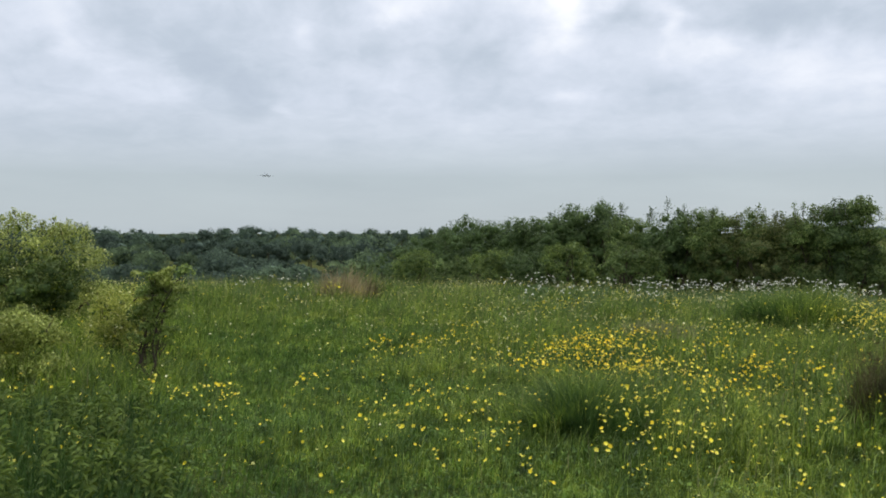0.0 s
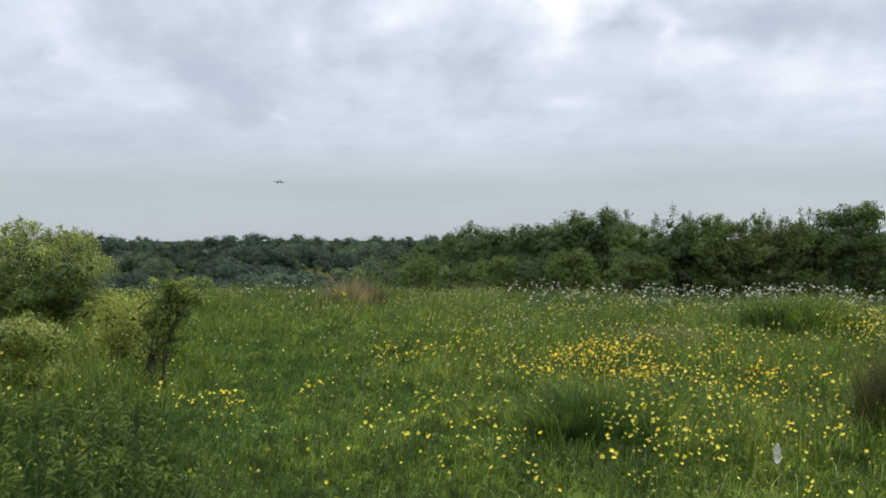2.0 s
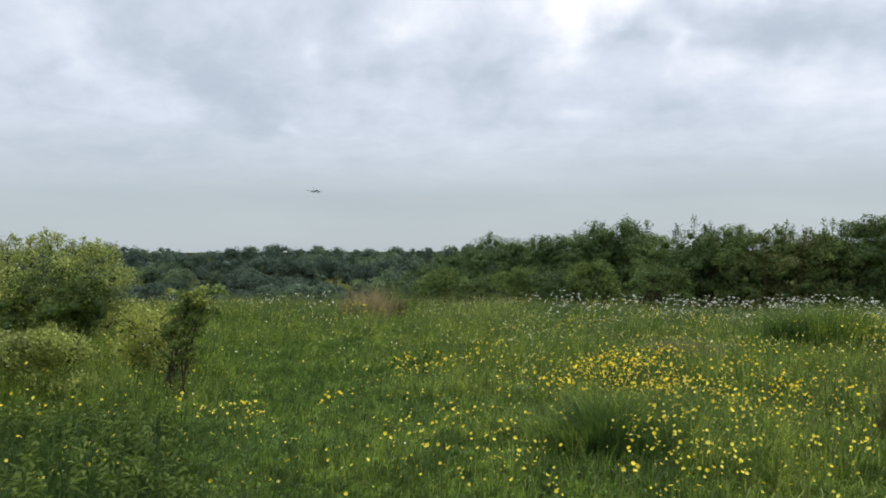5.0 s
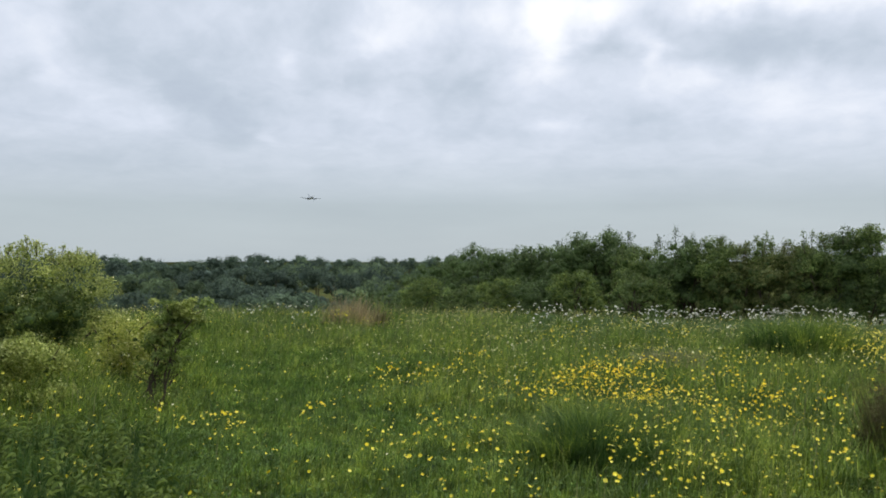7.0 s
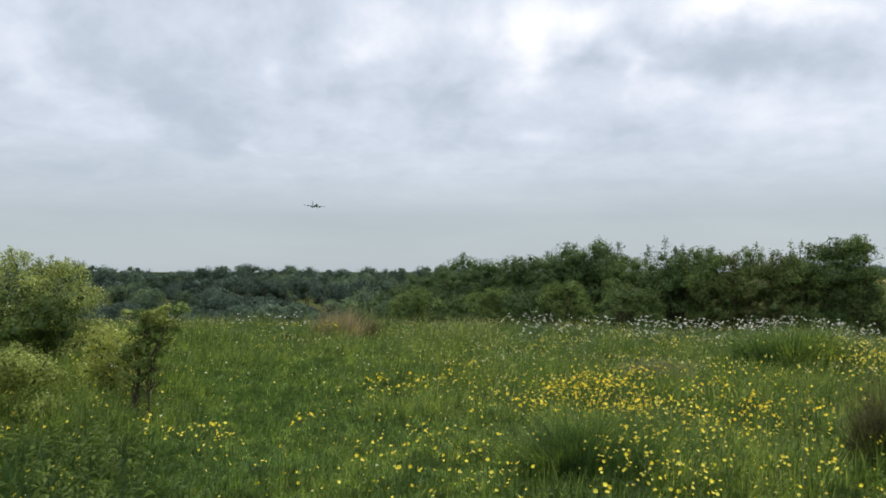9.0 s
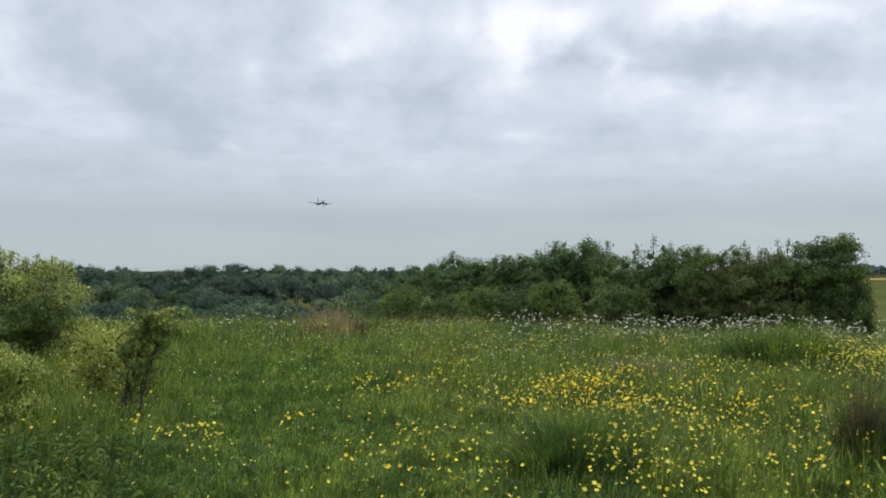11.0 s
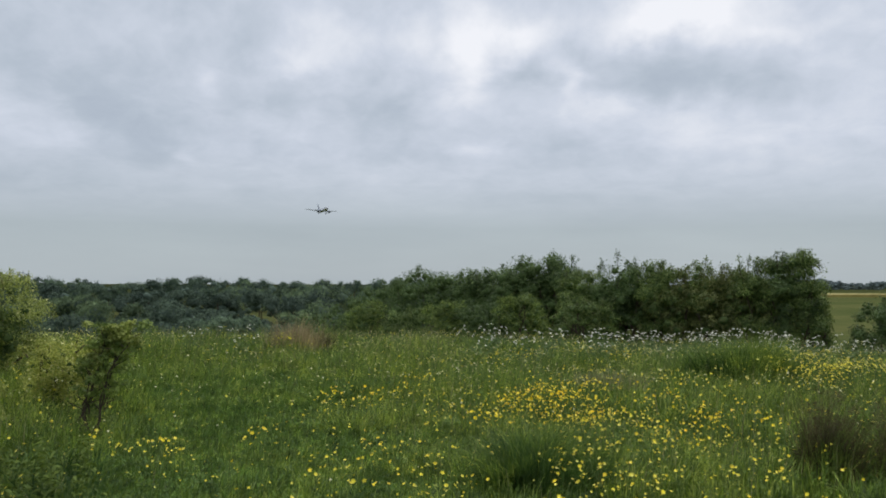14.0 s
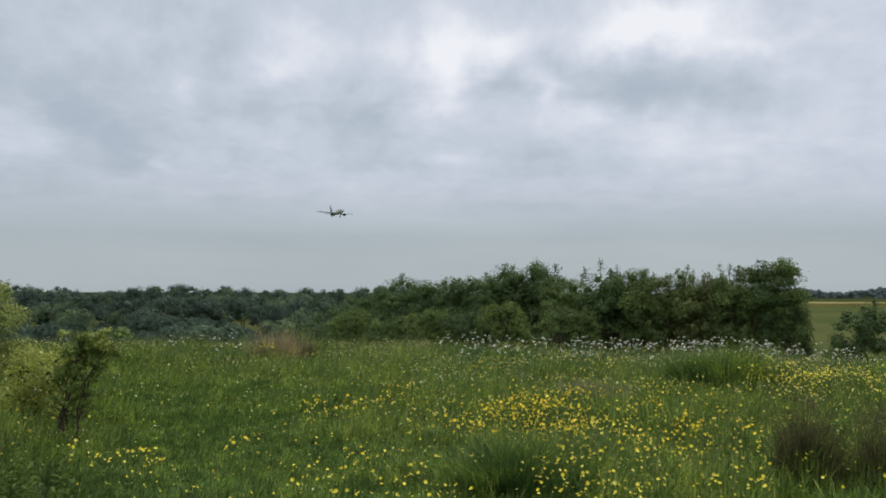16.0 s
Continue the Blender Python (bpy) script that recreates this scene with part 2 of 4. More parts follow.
def tubes(paths, sides=5):
    """Tapered tubes along paths of (point, radius)."""
    V, F, n = [], [], 0
    ang = np.arange(sides) * 2 * math.pi / sides
    for path in paths:
        pts = np.array([p for p, r in path], dtype=float)
        for i, (p, r) in enumerate(path):
            d = pts[min(i + 1, len(pts) - 1)] - pts[max(i - 1, 0)]
            d /= np.linalg.norm(d) + 1e-9
            a = np.cross(d, (0.3, 0.9, 0.1))
            a /= np.linalg.norm(a) + 1e-9
            b = np.cross(d, a)
            V.append(np.array(p) + r * (np.cos(ang)[:, None] * a + np.sin(ang)[:, None] * b))
            if i:
                j = np.arange(sides)
                q = n + (i - 1) * sides
                F.append(np.stack([q + j, q + (j + 1) % sides, q + sides + (j + 1) % sides, q + sides + j], 1))
        n += len(path) * sides
    return np.concatenate(V), np.concatenate(F)


def limb(a, b, r0, r1, rnd, wob=0.08, steps=5):
    a, b = np.array(a, float), np.array(b, float)
    L = np.linalg.norm(b - a)
    return [(a + (b - a) * (i / (steps - 1)) + rnd.normal(0, wob * L * (0 < i < steps - 1), 3), r0 + (r1 - r0) * i / (steps - 1)) for i in range(steps)]


# ---- ground ----
def lie(x, y):
    """Height of the ground: a flat hilltop meadow that falls into a wooded valley ahead, and runs on level to one side."""
    x, y = np.asarray(x, float), np.asarray(y, float)
    r = np.hypot(x, y)
    side = np.where(y > 1, x / np.maximum(y, 1), 9.0)
    side = np.where(y <= 1, 9.0, side)
    mask = 1 - smooth01((side - 0.10) / 0.30)
    p = -12 * smooth01((r - 18.5) / 82) + 6 * smooth01((r - 110) / 160) + 4 * smooth01((r - 300) / 400) + 1.6 * smooth01((r - 700) / 900)
    q = -0.9 * smooth01((r - 18.5) / 9)
    bumps = 0.05 * np.sin(x * 0.9 + 0.7 * np.sin(y * 0.5)) * np.sin(y * 0.7 + 1.3) * smooth01((r - 3) / 4) * (1 - smooth01((r - 60) / 60))
    return p * mask + q * (1 - mask) + bumps


def ground():
    rings = np.concatenate([np.linspace(0.5, 12, 24), np.linspace(12.6, 45, 54), np.geomspace(47, 4600, 60)])
    sectors = 220
    ang = np.arange(sectors) * 2 * math.pi / sectors
    X = np.concatenate([[0], (rings[:, None] * np.sin(ang)).ravel()])
    Y = np.concatenate([[0], (rings[:, None] * np.cos(ang)).ravel()])
    V = np.stack([X, Y, lie(X, Y)], 1)
    j = np.arange(sectors)
    F3 = np.stack([np.zeros(sectors, int), 1 + (j + 1) % sectors, 1 + j], 1)
    F4 = []
    for i in range(len(rings) - 1):
        a, b = 1 + i * sectors, 1 + (i + 1) * sectors
        F4.append(np.stack([a + j, a + (j + 1) % sectors, b + (j + 1) % sectors, b + j], 1))
    tagged(put("ground", mesh_np("ground", V, [F3, np.concatenate(F4)], GROUND, True)), "grassy hilltop ground falling into a wooded valley", "ground", kind="structure")


ground()


# ---- grass ----
def value_noise(x, y, scale, seed):
    """Smooth noise from 0 to 1 on the plane."""
    r = np.random.default_rng(seed).random((64, 64))
    u, v = x * scale + 200.3, y * scale + 117.7
    i, j = np.floor(u).astype(int), np.floor(v).astype(int)
    a, b = smooth01(u - i), smooth01(v - j)
    g = lambda di, dj: r[(i + di) % 64, (j + dj) % 64]
    return (g(0, 0) * (1 - a) + g(1, 0) * a) * (1 - b) + (g(0, 1) * (1 - a) + g(1, 1) * a) * b


def trodden(x, y):
    """1 on the shorter, trodden grass of the track over the meadow."""
    mid = -0.2 - (y - 4.5) * 0.34
    w = 1.5 + 0.1 * (y - 4)
    return smooth01(1.25 - np.abs(x - mid) / w) * (1 - smooth01((y - 11) / 6))


def rank(x, y):
    """1 in the rank growth of nettles and coarse grass at one side of the track."""
    return smooth01((-0.9 - 0.16 * (y - 4.5) - x) / 0.7) * (1 - smooth01((y - 6.3) / 1.2)) * smooth01(y - 2.5)


def turf_height(x, y):
    n = 0.6 * value_noise(x, y, 0.9, 1) + 0.4 * value_noise(x, y, 2.7, 2)
    tall = 0.10 + 0.26 * smooth01((n - 0.2) / 0.6)
    tall = tall + 0.07 * smooth01((-2.2 - x) / 1.5) * (1 - smooth01((y - 12) / 5)) + (0.12 - 0.16 * smooth01((x / np.maximum(y, 1) + 0.14) / 0.14)) * smooth01((y - 14) / 5)
    tall = tall * (0.74 + 0.26 * smooth01((y - 5.2) / 2.2))
    return tall * (1 - 0.55 * trodden(x, y))


def blades(x, y, h, width, rnd, lean=0.6, segs=2):
    n = len(x)
    root = np.stack([x, y, lie(x, y) - 0.01], 1)
    th = rnd.uniform(0, 2 * math.pi, n)
    side = np.stack([np.cos(th), np.sin(th), np.zeros(n)], 1)
    ph = rnd.uniform(0, 2 * math.pi, n)
    l = np.abs(rnd.normal(0, lean, n))
    drift = np.stack([np.cos(ph) * l + 0.12, np.sin(ph) * l, np.zeros(n)], 1) * h[:, None]
    w = (width * rnd.uniform(0.6, 1.3, n))[:, None]
    upv = np.stack([np.zeros(n), np.zeros(n), h], 1)
    if segs == 2:
        V = np.empty((n, 5, 3))
        V[:, 0], V[:, 1] = root - side * w, root + side * w
        m = root + upv * 0.6 + drift * 0.35
        V[:, 2], V[:, 3] = m + side * w * 0.75, m - side * w * 0.75
        V[:, 4] = root + upv * (1 - 0.3 * l[:, None]) + drift
        k = np.arange(n)[:, None] * 5
        return V.reshape(-1, 3), [k + np.array([[0, 1, 2, 3]]), k + np.array([[3, 2, 4]])]
    V = np.empty((n, 3, 3))
    V[:, 0], V[:, 1] = root - side * w, root + side * w
    V[:, 2] = root + upv * (1 - 0.3 * l[:, None]) + drift
    k = np.arange(n)[:, None] * 3
    return V.reshape(-1, 3), [k + np.array([[0, 1, 2]])]


def sector(n, r0, r1, a0, a1, rnd):
    r = np.sqrt(rnd.uniform(r0 * r0, r1 * r1, n))
    a = np.radians(rnd.uniform(a0, a1, n))
    return r * np.sin(a), r * np.cos(a)


def meadow():
    rnd = np.random.default_rng(11)
    for name, n, r0, r1, a0, a1, wd, segs, label in (
            ("grass_near", 190000, 4.0, 9.0, -36, 39, 0.0036, 2, "long green meadow grass in loose tufts"),
            ("grass_middle", 210000, 9.0, 17.0, -36, 39, 0.006, 1, "green meadow grass thick with seed heads"),
            ("grass_brow", 120000, 17.0, 27.0, -38, 44, 0.011, 1, "tall pale green grass along the hill's brow"),
            ("grass_around", 70000, 2.0, 18.0, 39, 324, 0.009, 1, "green meadow grass beside the track"),
            ("grass_underfoot", 70000, 0.3, 4.2, 0, 360, 0.004, 1, "green meadow grass round the viewpoint")):
        x, y = sector(n, r0, r1, a0, a1, rnd)
        k = n // 26
        cx, cy = sector(k, r0, r1, a0, a1, rnd)
        own = rnd.integers(0, k, n)
        lone = rnd.random(n) < 0.35
        spread = 0.035 + 0.004 * r0
        x = np.where(lone, x, cx[own] + rnd.normal(0, spread, n))
        y = np.where(lone, y, cy[own] + rnd.normal(0, spread, n))
        h = turf_height(x, y) * rnd.uniform(0.5, 1.2, n) * np.where(lone, 0.65, (0.45 + 1.2 * rnd.random(k) ** 1.6)[own])
        h = h * (1 - 0.4 * rank(x, y))
        V, F = blades(x, y, h, wd, rnd, 0.7 if r0 < 12 else 0.6, segs)
        tagged(put(name, mesh_np(name, V, F, GRASS)), label, "grass", kind="stuff")
    x, y = sector(90000, 4.0, 15.0, -36, 30, rnd)
    keep = rnd.random(len(x)) < trodden(x, y)
    x, y = x[keep], y[keep]
    V, F = blades(x, y, rnd.uniform(0.05, 0.16, len(x)), 0.004, rnd, 0.5)
    tagged(put("short_grass", mesh_np("short_grass", V, F, SHORT)), "short bright green grass on a trodden track", "grass", kind="stuff")
    x, y = sector(16000, 5.0, 30.0, -36, 40, rnd)
    keep = rnd.random(len(x)) < (1 - trodden(x, y)) * (0.25 + value_noise(x, y, 0.7, 9))
    x, y = x[keep], y[keep]
    V, F = blades(x, y, turf_height(x, y) * 1.25 + rnd.uniform(0.05, 0.2, len(x)), 0.0028, rnd, 0.25)
    tagged(put("seed_heads", mesh_np("seed_heads", V, F, SEED)), "thin straw-coloured grass stems gone to seed", "grass", kind="stuff")


meadow()


# ---- flowers ----
def flower_heads(x, y, z, size, rnd, petals=5):
    """Shallow cups of petals, tilted a little, each petal a folded leaf of its own."""
    n = len(x)
    c = np.stack([x, y, z], 1)
    tilt = rnd.normal(0, 0.6, (n, 2))
    up = np.stack([tilt[:, 0], tilt[:, 1] - 0.55, np.ones(n)], 1)
    up /= np.linalg.norm(up, axis=1)[:, None]
    a = np.cross(up, (0.2, 1.0, 0.1))
    a /= np.linalg.norm(a, axis=1)[:, None]
    b = np.cross(up, a)
    R = (size * (0.4 + 0.95 * rnd.random(n) ** 1.5))[:, None]
    spin = rnd.uniform(0, 6.28, n)
    V = np.empty((n, petals * 2 + 1, 3))
    V[:, 0] = c - up * R * 0.35
    for k in range(petals * 2):
        t = spin + k * math.pi / petals
        rr = R * (1.0 if k % 2 else 0.72)
        V[:, k + 1] = c + (np.cos(t)[:, None] * a + np.sin(t)[:, None] * b) * rr + up * R * (0.15 if k % 2 else 0.0)
    base = np.arange(n)[:, None] * (petals * 2 + 1)
    F = []
    for k in range(petals):
        i = k * 2
        F.append(base + np.array([[0, 1 + i, 2 + i, 1 + (i + 2) % (petals * 2)]]))
    return V.reshape(-1, 3), F


def flower_stems(x, y, z, rnd, width=0.0016):
    n = len(x)
    th = rnd.uniform(0, 3.14, n)
    s = np.stack([np.cos(th), np.sin(th), np.zeros(n)], 1) * width
    g = np.stack([x + rnd.normal(0, 0.03, n), y + rnd.normal(0, 0.03, n), lie(x, y)], 1)
    t = np.stack([x, y, z - 0.004], 1)
    V = np.stack([g - s, g + s, t + s, t - s], 1)
    return V.reshape(-1, 3), [np.arange(n * 4).reshape(n, 4)]


# x, y, half width, half depth, how many
DRIFTS = [
    (1.85, 8.9, 0.45, 0.75, 420), (2.15, 7.2, 0.5, 0.9, 150), (1.9, 5.9, 0.5, 0.7, 100), (3.3, 8.4, 0.8, 0.7, 170),
    (6.9, 12.0, 1.1, 1.2, 1050), (0.9, 9.3, 0.7, 0.7, 60), (-0.1, 7.0, 0.5, 0.6, 36), (-0.6, 9.5, 0.5, 0.7, 50),
    (-2.0, 6.7, 0.35, 0.35, 30), (2.6, 13.5, 1.2, 1.2, 120), (3.2, 6.9, 0.5, 0.5, 60),
    (-2.2, 18.0, 0.5, 0.5, 50), (-5.2, 10.9, 0.35, 0.4, 60),
    (1.65, 5.7, 0.35, 0.5, 48), (1.4, 8.0, 0.5, 0.8, 70), (2.3, 5.5, 0.6, 0.6, 16), (3.5, 5.9, 0.7, 0.6, 26), (0.9, 4.9, 0.6, 0.4, 26), (-3.0, 6.2, 0.6, 0.5, 14)]

# close bunches: x, y, how many
BUNCHES = [
    (-1.13, 7.21, 9), (-1.72, 6.39, 16), (-1.55, 5.79, 8), (-1.06, 5.53, 8), (-1.32, 5.57, 4), (-0.16, 6.57, 14), (-0.48, 5.79, 12), (-0.32, 5.27, 18),
    (0.14, 5.30, 14), (0.38, 5.42, 20), (-1.15, 6.87, 8), (-0.75, 10.04, 16), (-0.29, 9.77, 22), (0.26, 10.93, 24), (1.90, 10.04, 40), (1.56, 9.05, 60),
    (1.97, 8.63, 60), (2.44, 10.04, 26), (1.58, 5.30, 22), (1.76, 6.50, 22), (2.49, 6.74, 16), (2.29, 7.00, 16), (3.07, 7.73, 36), (2.55, 5.22, 16),
    (1.33, 5.27, 12), (0.99, 5.08, 8), (1.18, 8.43, 34), (0.80, 7.89, 26), (3.48, 7.79, 18), (3.08, 8.83, 26), (4.04, 14.32, 26)]


def flowers():
    rnd = np.random.default_rng(21)
    for i, (cx, cy, sx, sy, n) in enumerate(DRIFTS):
        k = max(4, n // 6)
        bx, by, own = rnd.normal(cx, sx * 0.66, k), rnd.normal(cy, sy * 0.66, k), rnd.integers(0, k, n)
        wide = rnd.uniform(0.03, 0.15, k)[own]
        x, y = bx[own] + rnd.normal(0, 1, n) * wide, by[own] + rnd.normal(0, 1, n) * wide
        z = lie(x, y) + turf_height(x, y) + rnd.uniform(-0.02, 0.15, n) + (0.07 if cy > 11 else 0.0)
        V, F = flower_heads(x, y, z, 0.0138, rnd)
        ob = put("buttercup_drift", mesh_np("buttercup_drift", V, F, GOLDEN if 150 < n < 800 else YELLOW))
        tagged(ob, "drift of yellow buttercups on thin green stems", "buttercups", "buttercup drifts in the meadow", "stuff")
        V, F = flower_stems(x, y, z, rnd)
        put("stems", mesh_np("stems", V, F, STEM), ob)
    for cx, cy, n in BUNCHES:
        n = round(n * (1.8 if n >= 40 else 1.3))
        x, y = rnd.normal(cx, 0.075 + 0.0016 * n, n), rnd.normal(cy, 0.13 + 0.003 * n, n)
        z = lie(x, y) + 0.31 + rnd.normal(0, 0.045, n)
        V, F = flower_heads(x, y, z, 0.0165 if cy > 7 else 0.0138, rnd)
        ob = put("buttercup_bunch", mesh_np("buttercup_bunch", V, F, GOLDEN if cy > 6.5 else YELLOW))
        tagged(ob, "close bunch of golden buttercups above the grass", "buttercups", "buttercup bunches in the meadow", "stuff")
        V, F = flower_stems(x, y, z, rnd)
        put("stems", mesh_np("stems", V, F, STEM), ob)
    x, y = sector(42000, 4.2, 24, -36, 40, rnd)
    a = np.arctan2(x, y)
    keep = rnd.random(len(x)) < (0.10 + 0.7 * (0.38 + 0.62 * smooth01((a + 0.3) / 0.6)) * value_noise(x, y, 0.8, 31) ** 1.6) * (1 - 0.5 * trodden(x, y))
    x, y = x[keep], y[keep]
    z = lie(x, y) + turf_height(x, y) * 0.95 + rnd.uniform(0.0, 0.14, len(x))
    pale = rnd.random(len(x)) < 0.06 + 0.7 * smooth01((y - 7) / 6)
    for name, sel, mat, size, label in (("buttercups", ~pale, YELLOW, 0.0130, "yellow buttercups scattered through the meadow grass"),
                                        ("pale_flowers", pale, CREAM, 0.0115, "small pale cream meadow flowers among grass")):
        V, F = flower_heads(x[sel], y[sel], z[sel], size, rnd)
        ob = tagged(put(name, mesh_np(name, V, F, mat)), label, "flowers", kind="stuff")
        V, F = flower_stems(x[sel], y[sel], z[sel], rnd)
        put("stems", mesh_np("stems", V, F, STEM), ob)


flowers()


def herbs():
    """Broad low leaves of clover, buttercup and plantain under the grass."""
    rnd = np.random.default_rng(27)
    for name, n, r0, r1, size in (("herb_leaves", 60000, 4.0, 10.0, 0.028), ("herb_leaves_beyond", 40000, 10.0, 24.0, 0.045)):
        x, y = sector(n, r0, r1, -37, 41, rnd)
        z = lie(x, y) + turf_height(x, y) * rnd.uniform(0.15, 0.75, n)
        V, F = leaves(np.stack([x, y, z], 1), np.tile((0.0, -0.3, 1.0), (n, 1)), size, rnd, 0.25, 0.5)
        tagged(put(name, mesh_np(name, V, [F], SHORT)), "low green clover and buttercup leaves", "herbs", kind="stuff")


herbs()


def cow_parsley(seed, tall):
    """One plant: branching stem, ferny leaves and flat white umbels."""
    rnd = np.random.default_rng(seed)
    ob = thing("cow_parsley", (0, 0, 0), "white-flowered cow parsley standing in tall grass", "cow parsley", "cow parsley along the brow")
    tops, paths = [], [limb((0, 0, -0.05), (0.02, 0, tall * 0.7), 0.006, 0.004, rnd, 0.02)]
    for k in range(2 + seed % 3):
        a = rnd.uniform(0, 6.28)
        top = np.array([math.cos(a) * rnd.uniform(0.08, 0.28), math.sin(a) * rnd.uniform(0.08, 0.28), tall * rnd.uniform(0.78, 1.0)])
        paths.append(limb((0.01, 0, tall * rnd.uniform(0.35, 0.6)), top, 0.004, 0.002, rnd, 0.03, 4))
        tops.append(top)
    V, F = tubes(paths, 4)
    put("stem", mesh_np("stem", V, [F], STEM), ob)
    for t in tops:
        n = 17
        r, a = 0.023 * np.sqrt(rnd.random(n)), rnd.uniform(0, 6.28, n)
        V, F = leaves(t + np.stack([r * np.cos(a), r * np.sin(a), 0.03 - 40 * r * r], 1), np.tile((0, -0.5, 1.0), (n, 1)), 0.0185, rnd, 0.2, 0.9)
        put("umbel", mesh_np("umbel", V, [F], WHITE), ob)
    n = 60
    p = np.stack([rnd.normal(0, 0.10, n), rnd.normal(0, 0.10, n), tall * rnd.uniform(0.1, 0.55, n)], 1)
    V, F = leaves(p, np.tile((0, 0, 1.0), (n, 1)), 0.07, rnd)
    put("leaves", mesh_np("leaves", V, [F], STEM), ob)
    return ob


def parsley_bank():
    rnd = np.random.default_rng(33)
    kinds = [cow_parsley(s, h) for s, h in ((1, 0.46), (2, 0.54), (3, 0.40), (4, 0.60), (5, 0.50))]
    spots = []
    for k in range(175):
        u = rnd.beta(1.6, 1.3)
        px = 0.04 + 0.60 * u
        d = 20.6 - 6.0 * rnd.random() ** 2
        spots.append((px * d, d))
    for k in range(9):
        d = rnd.uniform(17.5, 20)
        spots.append((rnd.uniform(-0.26, -0.17) * d, d))
    for i, (x, y) in enumerate(spots):
        m = pose(x, y, float(lie(x, y)), 0, 0, rnd.uniform(0, 360))
        if i < len(kinds):
            kinds[i].matrix_basis = m
        else:
            copy_thing(kinds[i % len(kinds)], m)


parsley_bank()


def tuft_mesh(name, radius, tall, count, material, width, lean, seed):
    rnd = np.random.default_rng(seed)
    n, k = count, 22
    cr, ca = radius * np.sqrt(rnd.random(k)) * 0.8, rnd.uniform(0, 6.28, k)
    own = rnd.integers(0, k, n)
    r, a = 0.22 * radius * np.sqrt(rnd.random(n)), rnd.uniform(0, 6.28, n)
    bx, by = cr[own] * np.cos(ca[own]) + r * np.cos(a), cr[own] * np.sin(ca[own]) + r * np.sin(a)
    h = tall * rnd.uniform(0.65, 1.1, k)[own] * rnd.uniform(0.45, 1.1, n) * (1 - 0.4 * (cr[own] / radius) ** 2)
    root = np.stack([bx, by, np.zeros(n) - 0.03], 1)
    out = np.stack([np.cos(a) * 0.6 + np.cos(ca[own]) * cr[own] / radius, np.sin(a) * 0.6 + np.sin(ca[own]) * cr[own] / radius, np.zeros(n)], 1)
    l = (lean * rnd.uniform(0.2, 1.0, n) + np.abs(rnd.normal(0, 0.15, n)))[:, None]
    j = rnd.normal(0, 0.2, (n, 3)) * [1, 1, 0] + [0.1, 0, 0]
    up = np.stack([np.zeros(n), np.zeros(n), h], 1)
    tip = root + (out * l + j) * h[:, None] + up * (1 - 0.25 * l)
    mid = root + (out * l * 0.35 + j * 0.4) * h[:, None] + up * 0.6
    th = rnd.uniform(0, 3.14, n)
    s = np.stack([np.cos(th), np.sin(th), np.zeros(n)], 1) * width
    V = np.stack([root - s, root + s, mid + s * 0.8, mid - s * 0.8, tip], 1).reshape(-1, 3)
    q = np.arange(n)[:, None] * 5
    return mesh_np(name, V, [q + np.array([[0, 1, 2, 3]]), q + np.array([[3, 2, 4]])], material)


BLOWN = []


def tussock(name, x, y, radius, tall, count, material, label, category, width=0.004, lean=0.45, seed=1, second=None, mixed=6):
    """A tuft of blades that spring from several crowns and lean outwards, with stray stems of another kind."""
    ob = thing(name, (x, y, float(lie(x, y))), label, category)
    put("leafage", tuft_mesh("leafage", radius, tall, count, material, width, lean, seed), ob)
    put("dry_growth", tuft_mesh("dry_growth", radius * 1.05, tall * 1.25, count // mixed, second or SEED, width * 0.6, lean, seed + 100), ob)
    BLOWN.append((ob, seed))
    return ob


tussock("rush_tussock", 1.15, 6.45, 0.64, 0.52, 7500, RUSH, "dense dark green rush tussock among buttercups", "tussock", 0.0034, 0.8, 3, GRASS, 2)
tussock("rush_tussock", 5.7, 12.9, 0.80, 0.80, 3600, RUSH, "broad dark green rush tussock in long grass", "tussock", 0.0045, 0.7, 4, GRASS, 1)
tussock("rush_tussock", 3.1, 11.6, 0.55, 0.45, 1600, SEED, "low tuft of pale seeding grass", "tussock", 0.004, 0.7, 8)
tussock("dead_grass_clump", -2.45, 19.4, 0.80, 1.08, 760, STRAW, "clump of dry tan grass stems on the brow", "dead grass", 0.006, 0.15, 5, STRAW)
tussock("dead_grass_clump", -1.75, 19.5, 0.24, 0.80, 120, DOCK, "small clump of dead reddish-brown stems", "dead grass", 0.006, 0.2, 6, STRAW)


